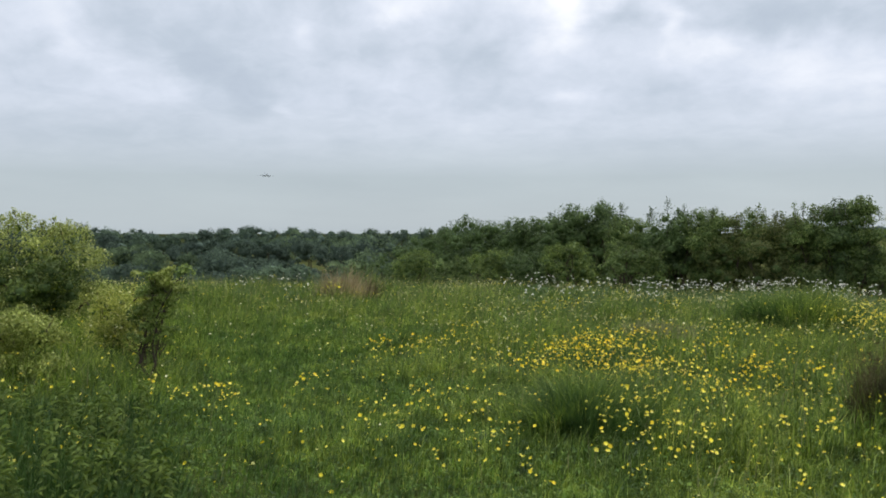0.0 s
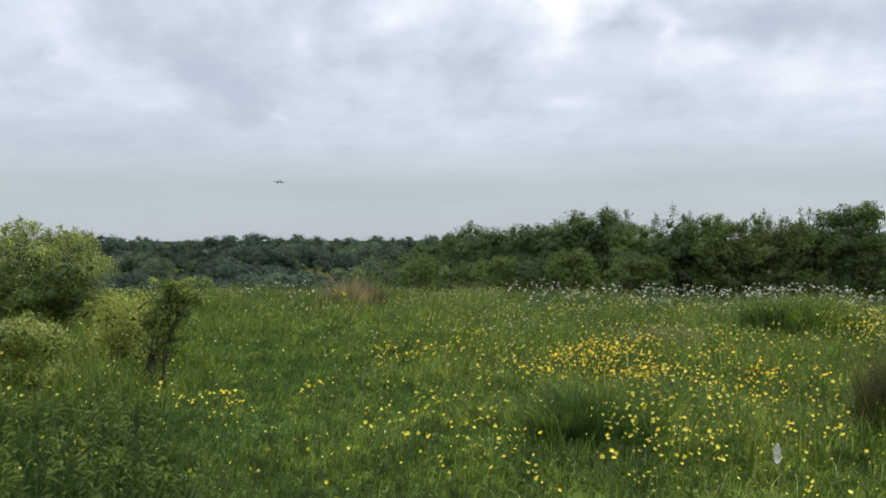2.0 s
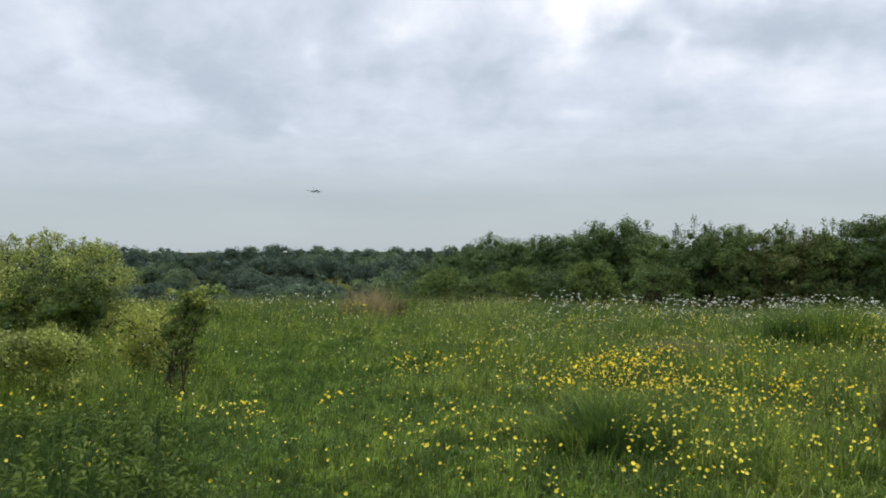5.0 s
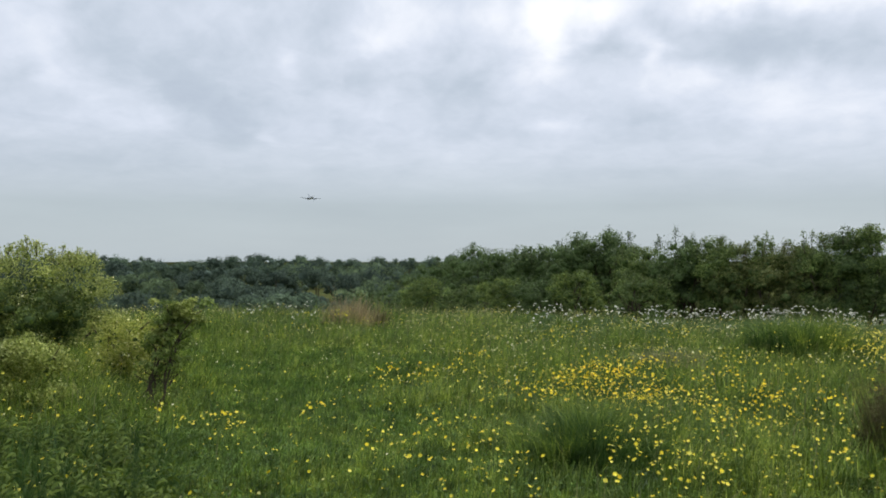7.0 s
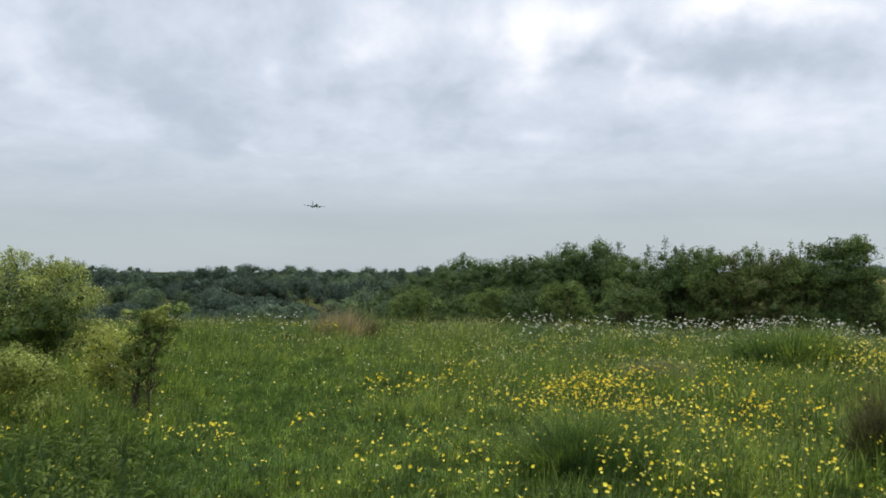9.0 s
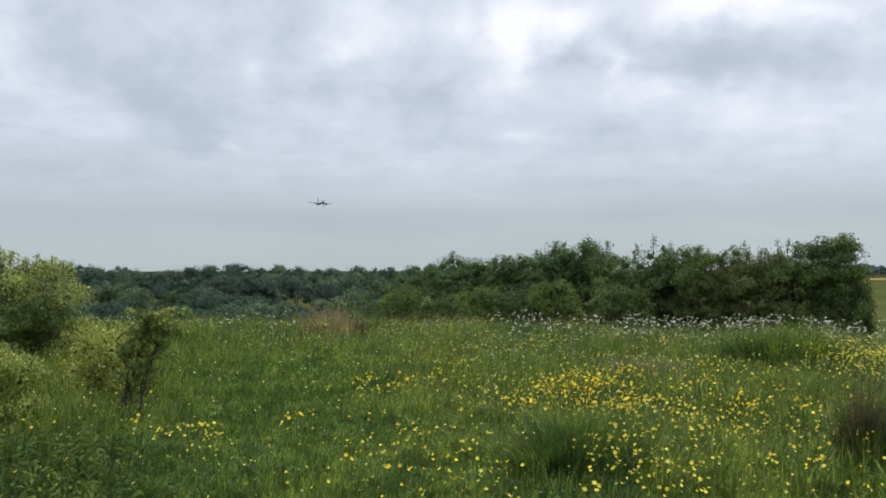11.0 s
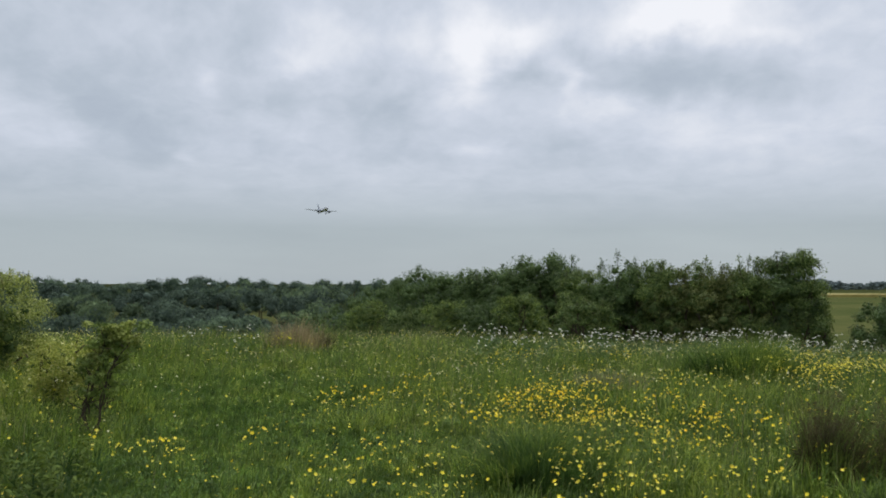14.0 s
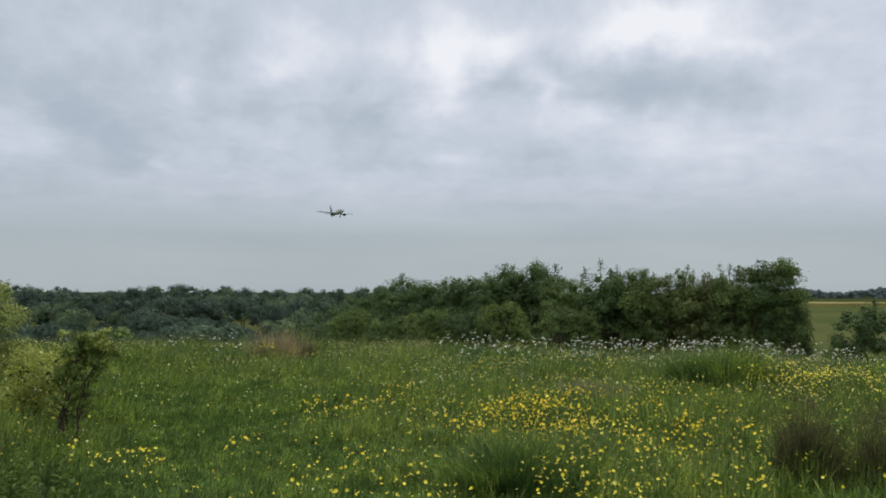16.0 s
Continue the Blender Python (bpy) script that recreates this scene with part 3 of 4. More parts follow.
def coarse_grass():
    """Taller, broader grass in rank tufts round the sapling and bushes."""
    rnd = np.random.default_rng(17)
    k = 1500
    cx, cy = sector(k, 4.2, 11.0, -37, -9, rnd)
    keep = (np.hypot(cx + 3.1, cy - 8.4) > 0.5) & (trodden(cx, cy) < 0.3) & ((cx > -0.44 * cy) | (cy < 6.3)) & (np.hypot(cx + 2.8, cy - 7.6) > 0.8) & (value_noise(cx, cy, 0.9, 41) > 0.25)
    cx, cy = cx[keep], cy[keep]
    own = rnd.integers(0, len(cx), len(cx) * 34)
    x, y = cx[own] + rnd.normal(0, 0.07, len(own)), cy[own] + rnd.normal(0, 0.07, len(own))
    h = (rnd.uniform(0.14, 0.36, len(cx)) * (1 + 0.35 * rank(cx, cy)))[own] * rnd.uniform(0.5, 1.1, len(own))
    V, F = blades(x, y, h, 0.0052, rnd, 0.5)
    tagged(put("coarse_grass", mesh_np("coarse_grass", V, F, RUSH)), "rank tufts of tall coarse green grass", "grass", kind="stuff")
    k = 420
    cx, cy = sector(k, 8.8, 13.2, -37, -17.5, rnd)
    keep = (np.hypot(cx + 4.4, cy - 7.9) > 0.5) & (np.hypot(cx + 3.25, cy - 8.7) > 0.5) & (cx < -2.9 - 0.12 * (cy - 9)) & (cy > 9.6)
    cx, cy = cx[keep], cy[keep]
    own = rnd.integers(0, len(cx), len(cx) * 38)
    x, y = cx[own] + rnd.normal(0, 0.09, len(own)), cy[own] + rnd.normal(0, 0.09, len(own))
    edge = smooth01((-2.6 - cx - 0.12 * (cy - 9)) / 1.2)[own]
    h = rnd.uniform(0.22, 0.5, len(cx))[own] * rnd.uniform(0.5, 1.1, len(own)) * (0.55 + 0.45 * edge)
    V, F = blades(x, y, h, 0.006, rnd, 0.4)
    tagged(put("tall_grass", mesh_np("tall_grass", V, F, GRASS)), "tall green grass grown up between the bushes", "grass", kind="stuff")


coarse_grass()


def nettle(seed, tall):
    """One upright leafy stem with leaves in crossed pairs."""
    rnd = np.random.default_rng(seed)
    ob = thing("nettle", (0, 0, 0), "upright dark green leafy nettle in rank grass", "nettle", "nettles in the rank grass")
    path = limb((0, 0, -0.03), (rnd.normal(0, 0.03), rnd.normal(0, 0.03), tall), 0.004, 0.002, rnd, 0.02, 5)
    V, F = tubes([path], 5)
    put("stem", mesh_np("stem", V, [F], STEM), ob)
    pts, nrm = [], []
    for k in range(9):
        z = tall * (0.25 + 0.75 * k / 8)
        reach = 0.055 * (1.15 - 0.7 * k / 8)
        for j in range(4):
            a = k * 1.57 / 2 + j * 1.57 + rnd.normal(0, 0.2)
            pts.append((math.cos(a) * reach, math.sin(a) * reach, z + rnd.normal(0, 0.008)))
            nrm.append((math.cos(a) * 0.5, math.sin(a) * 0.5, 1.0))
    V, F = leaves(np.array(pts), np.array(nrm), 0.066, rnd, 0.3, 0.3, 0.4)
    tagged(put("leafage", mesh_np("leafage", V, [F], NETTLE), ob), kind="stuff")
    return ob


def nettle_bed():
    rnd = np.random.default_rng(45)
    kinds = [nettle(60 + k, h) for k, h in enumerate((0.30, 0.38, 0.25, 0.44))]
    made = 0
    while made < 240:
        x, y = sector(1, 4.3, 7.6, -36, -11, rnd)
        if trodden(x, y)[0] > 0.3 or value_noise(x, y, 1.1, 51)[0] < 0.55 - 0.3 * rank(x, y)[0] or (x[0] < -0.44 * y[0] and y[0] > 6.3) or math.hypot(x[0] + 2.75, y[0] - 7.5) < 0.9:
            continue
        m = pose(x[0], y[0], float(lie(x[0], y[0])), rnd.normal(0, 6), rnd.normal(0, 6), rnd.uniform(0, 360))
        if made < len(kinds):
            kinds[made].matrix_basis = m
        else:
            copy_thing(kinds[made % len(kinds)], m)
        made += 1


nettle_bed()


def dock_clump(x, y, radius, tall, seed, label):
    """Withered docks: thin brown stems, small dry leaves and seeds in loose clouds, grass grown through them."""
    rnd = np.random.default_rng(seed)
    ob = thing("dock_clump", (x, y, float(lie(x, y))), label, "dock plants", "withered docks in the meadow")
    put("leafage", tuft_mesh("leafage", radius, tall * 0.9, 1300, DOCK_SEED, 0.0017, 0.04, seed), ob)
    put("grass", tuft_mesh("grass", radius * 1.3, tall * 0.7, 1200, GRASS, 0.0020, 0.2, seed + 1), ob, "green grass grown through the stems")
    for name, z0, z1, count, size, mat in (("dry_growth", 0.02, 0.46, 6500, 0.020, DOCK), ("seed_growth", 0.34, 0.74, 3600, 0.015, DOCK_SEED)):
        cl = crown_clumps(radius * 2.1, radius * 1.9, tall * z1, tall * z0, 44, radius * 0.32, rnd)
        P, D = crown_points(cl, count, rnd, 0.1)
        V, F = leaves(P[P[:, 2] > 0], D[P[:, 2] > 0], size, rnd, 0.3, 0.35, 1.0)
        tagged(put(name, mesh_np(name, V, [F], mat), ob), kind="stuff")
    BLOWN.append((ob, seed))
    return ob


dock_clump(3.30, 6.02, 0.21, 1.12, 7, "dark brown clump of withered dock stems")
dock_clump(3.85, 5.85, 0.28, 1.05, 9, "dark brown withered dock stems beside buttercups")
dock_clump(3.62, 6.2, 0.20, 0.50, 10, "low withered dock stems in green grass")


# ---- bushes and trees ----
SWAYING = []


def lumps(clumps, scale, rnd):
    """The solid bodies of leaf clumps: small uneven balls."""
    bm = bmesh.new()
    bmesh.ops.create_icosphere(bm, subdivisions=1, radius=1.0)
    base = np.array([v.co[:] for v in bm.verts])
    tris = np.array([[v.index for v in f.verts] for f in bm.faces])
    bm.free()
    V = [c[:3] + base * c[3] * scale * rnd.uniform(0.8, 1.1, (len(base), 1)) * [1, 1, 0.85] for c in clumps]
    F = [tris + i * len(base) for i in range(len(clumps))]
    return np.concatenate(V), np.concatenate(F)


def bush(name, x, y, top, width, material, seed, label, category="bush", group="", leaf=0.085, count=5200, shoots=6, base=None, depth=None, skirt=0.12, clump=0.34, swing=0.0, blossom=0):
    """A bush on the ground with its top at that height: stems, a crown of clumps of small leaves, shoots above it."""
    rnd = np.random.default_rng(seed)
    g = float(lie(x, y))
    tall = top - g
    ob = thing(name, (x, y, g), label, category, group)
    depth = depth or width * 0.8
    cl = crown_clumps(width, depth, tall * 0.94, tall * skirt, int(34 + 14 * width), clump, rnd)
    P, D = crown_points(cl, count, rnd, 0.42)
    keep = P[:, 2] > 0.02
    V, F = leaves(P[keep], D[keep], leaf, rnd)
    crown = put("crown", mesh_np("crown", V, [F], material), ob)
    # Solid balls in the darker leaf colour put shade into the crown's gaps.
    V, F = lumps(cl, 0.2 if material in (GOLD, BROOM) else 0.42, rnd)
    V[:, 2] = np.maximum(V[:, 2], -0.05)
    tagged(put("shade_toned_core", mesh_np("shade_toned_core", V, [F], INNER, True), ob), kind="stuff")
    paths = []
    for k in range(7):
        c = cl[rnd.integers(len(cl))]
        paths.append(limb((rnd.normal(0, 0.12), rnd.normal(0, 0.12), -0.1), c[:3], (0.035 + 0.006 * tall) if tall > 1.3 else 0.010, 0.012 if tall > 1.3 else 0.004, rnd))
    V, F = tubes(paths, 6)
    put("trunk", mesh_np("trunk", V, [F], BARK, True), ob)
    if blossom:
        P, D = crown_points(cl, blossom, rnd, 0.95)
        V, F = leaves(P, D, leaf * 0.9, rnd, 0.2, 0.9)
        tagged(put("blossom", mesh_np("blossom", V, [F], CREAM), ob, "pale yellow blossom"), kind="stuff")
    for k in range(shoots):
        a = rnd.uniform(-0.46, 0.46)
        s = np.array([a * width, rnd.uniform(-0.3, 0.3) * depth, tall * (0.86 - 0.6 * a * a) * rnd.uniform(0.94, 1.0)])
        e = s + np.array([rnd.normal(0, 0.10), 0, min(tall, 4.0) * rnd.uniform(0.07, 0.18)])
        n = 110
        t = rnd.random(n) ** 0.9
        P = s + (e - s) * t[:, None] + rnd.normal(0, 1, (n, 3)) * (leaf * (0.5 + 1.5 * (1 - t)))[:, None]
        V, F = tubes([limb((0, 0, 0), e - s, 0.012, 0.004, rnd, 0.02, 4)], 4)
        sh = put("shoot", mesh_np("shoot", V, [F], BARK), ob)
        V, F = leaves(P - s, rnd.normal(0, 1, (n, 3)), leaf * 0.95, rnd)
        tagged(put("sprig", mesh_np("sprig", V, [F], material), sh), kind="stuff")
        sh.location = s
        if swing:
            SWAYING.append((sh, tuple(s), swing, rnd.uniform(0, 6.28), rnd.uniform(1.9, 2.9)))
    if swing:
        SWAYING.append((crown, (0, 0, 0), swing * 0.25, rnd.uniform(0, 6.28), rnd.uniform(2.0, 2.6)))
    return ob


def hedge():
    """The thicket along the far side of the meadow: near and tall at one end, falling away downhill at the other."""
    row = [  # bearing (x over y), distance, height of the top over the eye per distance, width
        (0.520, 27.0, 0.052, 1.4), (0.495, 27.3, 0.046, 2.2), (0.463, 27.6, 0.042, 2.0), (0.431, 28.0, 0.025, 2.2), (0.408, 28.0, 0.028, 1.8),
        (0.382, 28.5, 0.035, 1.7), (0.353, 28.5, 0.024, 1.8), (0.329, 28.5, 0.036, 1.6), (0.304, 29.0, 0.028, 1.8), (0.280, 29.5, 0.041, 1.6), (0.238, 30.5, 0.026, 2.2)]
    for i, (b, d, s, w) in enumerate(row):
        mat = (HEDGE, OAK, HEDGE, OLIVE, OLIVE, HEDGE, OLIVE, HEDGE, OAK, OAK, HEDGE)[i]
        bush("hedge_bush", b * d, d, EYE + s * d, w, mat, 50 + i, ("dense olive green bush in an overgrown hedge" if mat is OLIVE else "dense dark green bush in an overgrown hedge"), "bush", "overgrown hedge bushes",
             0.072, 15500 if i < 3 else 11500, 9, clump=0.36, skirt=0.03, swing=3.5)
    back = [(0.211, 36.0, 0.0380, 2.8), (0.190, 36.5, 0.0460, 3.2), (0.158, 37.0, 0.0370, 3.2), (0.130, 38.0, 0.0360, 3.0), (0.103, 39.0, 0.0250, 2.6),
            (0.073, 42.0, 0.0290, 3.0), (0.0415, 43.0, 0.0325, 3.6), (0.0165, 45.0, 0.0180, 2.8), (-0.008, 48.0, 0.0120, 3.2), (-0.033, 52.0, 0.0050, 3.4), (-0.056, 56.0, -0.0040, 3.4)]
    for i, (b, d, s, w) in enumerate(back):
        bush("hedge_tree", b * d, d, EYE + s * d, w, OAK, 100 + i, "rounded dark green tree rising behind the hedge", "tree", "trees behind the hedge",
             0.10, 9500, 3, clump=0.50, skirt=0.03)
    low = [(0.543, 27.5, -0.008, 0.8, THORN), (0.235, 28.6, -0.014, 2.4, HEDGE), (0.158, 30.0, -0.010, 1.9, GREENING), (0.11, 31.0, -0.022, 2.2, OAK),
           (0.062, 33.0, -0.018, 2.0, GREENING), (0.085, 33.0, -0.027, 1.8, HEDGE), (0.02, 35.0, -0.028, 2.6, HEDGE), (-0.038, 34.0, -0.017, 1.6, GREENING), (-0.02, 38.0, -0.020, 2.4, OAK), (-0.07, 44.0, -0.028, 3.0, OAK), (-0.10, 50.0, -0.036, 3.0, HEDGE)]
    for i, (b, d, s, w, mat) in enumerate(low):
        bush("hedge_bush", b * d, d, EYE + s * d, w, mat, 80 + i, "low green bush at the hedge's foot", "bush", "low bushes at the hedge foot",
             0.066, 6000, 9, clump=0.25)


hedge()
bush("lone_bush", 15.5, 24.2, 1.35, 2.4, OAK, 120, "small dark green bush alone on the field edge", leaf=0.085, count=6000, shoots=4, clump=0.30)
bush("hawthorn_bush", -7.15, 13.4, 1.98, 2.9, GOLD, 130, "bushy hawthorn with yellow-green young leaves", leaf=0.043, blossom=700, count=33000, shoots=22, clump=0.28, swing=6.0)
# Added bush: its darker leaves stand for the first hawthorn's shaded heart.
bush("hawthorn_bush", -6.75, 12.7, 1.36, 1.75, THORN, 131, "darker green hawthorn added for the yellow-green one's shaded heart", leaf=0.045, count=15000, shoots=4, clump=0.24, swing=4.0)
bush("bramble_bush", -4.38, 7.9, 0.88, 1.15, GOLD, 132, "low rounded bush with yellow-green leaves", leaf=0.034, count=18000, shoots=6, clump=0.17, swing=5.0)
bush("broom_bush", -3.80, 9.4, 1.03, 0.75, BROOM, 133, "low pale yellow-green bush with small blossoms", leaf=0.030, count=9500, shoots=9, clump=0.15, blossom=350, swing=4.0)


def sapling():
    """The young hawthorn that bends in the wind: bare dark stems below, leafy boughs above."""
    rnd = np.random.default_rng(140)
    x, y = -3.0, 8.05
    ob = thing("hawthorn_sapling", (x, y, float(lie(x, y))), "young green hawthorn with dark bare lower stems", "sapling")
    boughs = []
    for k, (foot, knee, tip, size, n) in enumerate((
            ((0.0, 0.0), (0.02, 0.0, 0.55), (0.17, 0.0, 1.14), 0.13, 1700), ((-0.06, 0.04), (-0.02, 0.05, 0.45), (0.08, 0.08, 0.97), 0.13, 1050),
            ((0.07, -0.03), (0.16, -0.04, 0.62), (0.37, -0.05, 1.15), 0.11, 1400), ((0.10, 0.03), (0.13, 0.06, 0.5), (0.26, 0.1, 0.97), 0.12, 1050),
            ((-0.08, 0.0), (-0.05, 0.0, 0.35), (0.02, -0.04, 0.84), 0.09, 260))):
        a, q, b = np.array((foot[0], foot[1], -0.04)), np.array(knee), np.array(tip)
        lower, upper = limb(a, q, 0.012, 0.009, rnd, 0.05, 5), limb(q, b, 0.009, 0.004, rnd, 0.03, 5)
        paths = [lower + upper[1:]]
        cl = []
        for j in range(10):
            t = -0.12 + 1.14 * j / 9
            c = q + (b - q) * t + rnd.normal(0, 0.085, 3) * [1, 1, 0.6]
            cl.append((*c, size * rnd.uniform(0.5, 1.0) * (0.6 + 0.4 * max(t, 0))))
            paths.append(limb(q + (b - q) * max(0, t - 0.2), c, 0.006, 0.003, rnd, 0.05, 4))
        for j in range(5):
            c = a + (q - a) * rnd.uniform(0.3, 0.95)
            e = c + rnd.normal(0, 0.10, 3) + [0, 0, 0.12]
            paths.append(limb(c, e, 0.005, 0.002, rnd, 0.08, 4))
            cl.append((*e, size * rnd.uniform(0.3, 0.55)))
        V, F = tubes(paths, 5)
        bough = put("bough", mesh_np("bough", V, [F], BARK, True), ob)
        P, D = crown_points(np.array(cl), int(n * 0.55), rnd, 0.3)
        V, F = leaves(P, D, 0.040, rnd)
        put("leaves", mesh_np("leaves", V, [F], GREENING), bough)
        tipc = np.array([b + rnd.normal(0, 0.055, 3) * [1.3, 1, 0.8] for _ in range(8)])
        P, D = crown_points(np.concatenate([tipc, np.full((8, 1), 0.06)], 1), 620, rnd, 0.3)
        V, F = leaves(P, D, 0.034, rnd)
        put("young_leaves", mesh_np("young_leaves", V, [F], GOLD), bough, "pale yellow-green new leaves")
        boughs.append(bough)
    return boughs


BOUGHS = sapling()


def woods():
    """The wooded valley: crowns behind crowns, too many to count."""
    rnd = np.random.default_rng(160)
    kinds = {FAR: ([], [], []), FAR_DARK: ([], [], []), FAR_PALE: ([], [], [])}
    paths = []
    for row, (d, n, tall) in enumerate(((92, 20, 9.0), (118, 22, 9.5), (150, 24, 10), (190, 28, 10.5), (240, 32, 10.5), (300, 42, 11))):
        for k in range(n):
            b = -0.78 + (0.90 * (k + rnd.uniform(-0.45, 0.45))) / n
            dd = d * rnd.uniform(0.9, 1.1)
            x, y = b * dd, dd
            g = float(lie(x, y))
            h = tall * rnd.uniform(0.72, 1.12)
            if row >= 4:
                h = EYE - g + dd * (0.0084 + 0.0028 * math.sin(b * 27 + 1.2) + rnd.uniform(-0.004, 0.0012))
            w = h * rnd.uniform(0.95, 1.5)
            many = (7000, 6200, 5200, 3400, 2800, 2200)[row]
            cl = crown_clumps(w * 0.86, w * 0.7, h * 0.93, h * 0.12, 22, h * 0.16, rnd, 0.6)
            cl[:, 3] *= rnd.uniform(0.55, 1.5, len(cl))
            p, q = crown_points(cl, many, rnd, 0.45)
            keep = (p[:, 1] < w * 0.06) & (p[:, 2] > h * 0.10)
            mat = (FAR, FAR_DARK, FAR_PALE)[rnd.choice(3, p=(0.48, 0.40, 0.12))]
            # Solid cores fill each crown, toned darker than its leaves for shade.
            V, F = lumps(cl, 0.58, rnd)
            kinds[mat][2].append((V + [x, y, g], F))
            kinds[mat][0].append(p[keep] + [x, y, g])
            kinds[mat][1].append(q[keep])
            paths.append(limb((x, y, g - 0.3), (x, y, g + h * 0.6), 0.25, 0.1, rnd, 0.02, 3))
    for mat, label in ((FAR_DARK, "dark blue-green trees in the valley woods, haze put in the colour"), (FAR_PALE, "paler green trees among the valley woods, haze put in the colour"), (FAR, "dense green broadleaf woods filling the valley, haze put in the colour")):
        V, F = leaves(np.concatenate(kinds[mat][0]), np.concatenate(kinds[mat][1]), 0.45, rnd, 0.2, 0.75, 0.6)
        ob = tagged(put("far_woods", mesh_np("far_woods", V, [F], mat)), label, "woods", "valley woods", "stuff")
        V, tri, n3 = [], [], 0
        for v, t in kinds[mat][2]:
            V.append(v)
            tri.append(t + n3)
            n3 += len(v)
        tagged(put("shade_toned_core", mesh_np("shade_toned_core", np.concatenate(V), [np.concatenate(tri)], INNER_FAR, True), ob), kind="stuff")
    V, F = tubes(paths, 5)
    put("trunks", mesh_np("trunks", V, [F], BARK), ob)
    P, D, V3, F3, n3 = [], [], [], [], 0
    for k in range(64):
        b = 0.42 + 0.75 * k / 64
        dd = rnd.uniform(430, 560)
        x, y = b * dd, dd
        g = float(lie(x, y))
        h = EYE - g + dd * (0.0062 + 0.003 * math.sin(b * 40) + rnd.uniform(-0.002, 0.001))
        cl = crown_clumps(h * 3.6, h * 1.2, h, 0.1, 34, 0.26 * h, rnd)
        p, q = crown_points(cl, 400, rnd, 0.7)
        P.append(p + [x, y, g])
        D.append(q)
        v, t = lumps(cl, 0.9, rnd)
        V3.append(v + [x, y, g])
        F3.append(t + n3)
        n3 += len(v)
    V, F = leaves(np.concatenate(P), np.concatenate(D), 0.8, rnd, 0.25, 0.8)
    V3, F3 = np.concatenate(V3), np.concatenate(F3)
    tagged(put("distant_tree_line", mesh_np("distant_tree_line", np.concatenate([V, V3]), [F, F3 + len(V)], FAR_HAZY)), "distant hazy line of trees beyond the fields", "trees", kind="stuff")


woods()


def crop_field():
    x0, x1 = 60.0, 330.0
    m, N = surface("ripening_crop")
    pos = N.add("ShaderNodeTexCoord").outputs["Object"]
    n = N.noise(pos, 0.4, 5.0)
    finish(N, N.ramp(n, [(0.3, (0.22, 0.19, 0.055)), (0.7, (0.34, 0.28, 0.085))]), 0.9, bump=n, strength=0.5)
    bm = bmesh.new()
    xs, ys = np.linspace(x0, x1, 28), np.linspace(163, 190, 6)
    top = [[bm.verts.new((x, y, float(lie(x, y)) + 0.55 + 0.06 * math.sin(x * 0.7 + y))) for x in xs] for y in ys]
    for i in range(len(ys) - 1):
        for j in range(len(xs) - 1):
            bm.faces.new((top[i][j], top[i][j + 1], top[i + 1][j + 1], top[i + 1][j]))
    edge = bmesh.ops.extrude_edge_only(bm, edges=[e for e in bm.edges if e.is_boundary])
    for v in edge["geom"]:
        if isinstance(v, bmesh.types.BMVert):
            v.co.z -= 0.8
    me = bpy.data.meshes.new("crop_field")
    bm.to_mesh(me)
    bm.free()
    me.materials.append(m)
    tagged(put("crop_field", me), "distant strip of yellow flowering crop", "field", kind="structure")


crop_field()


# ---- clouds ----
DECK = 300.0


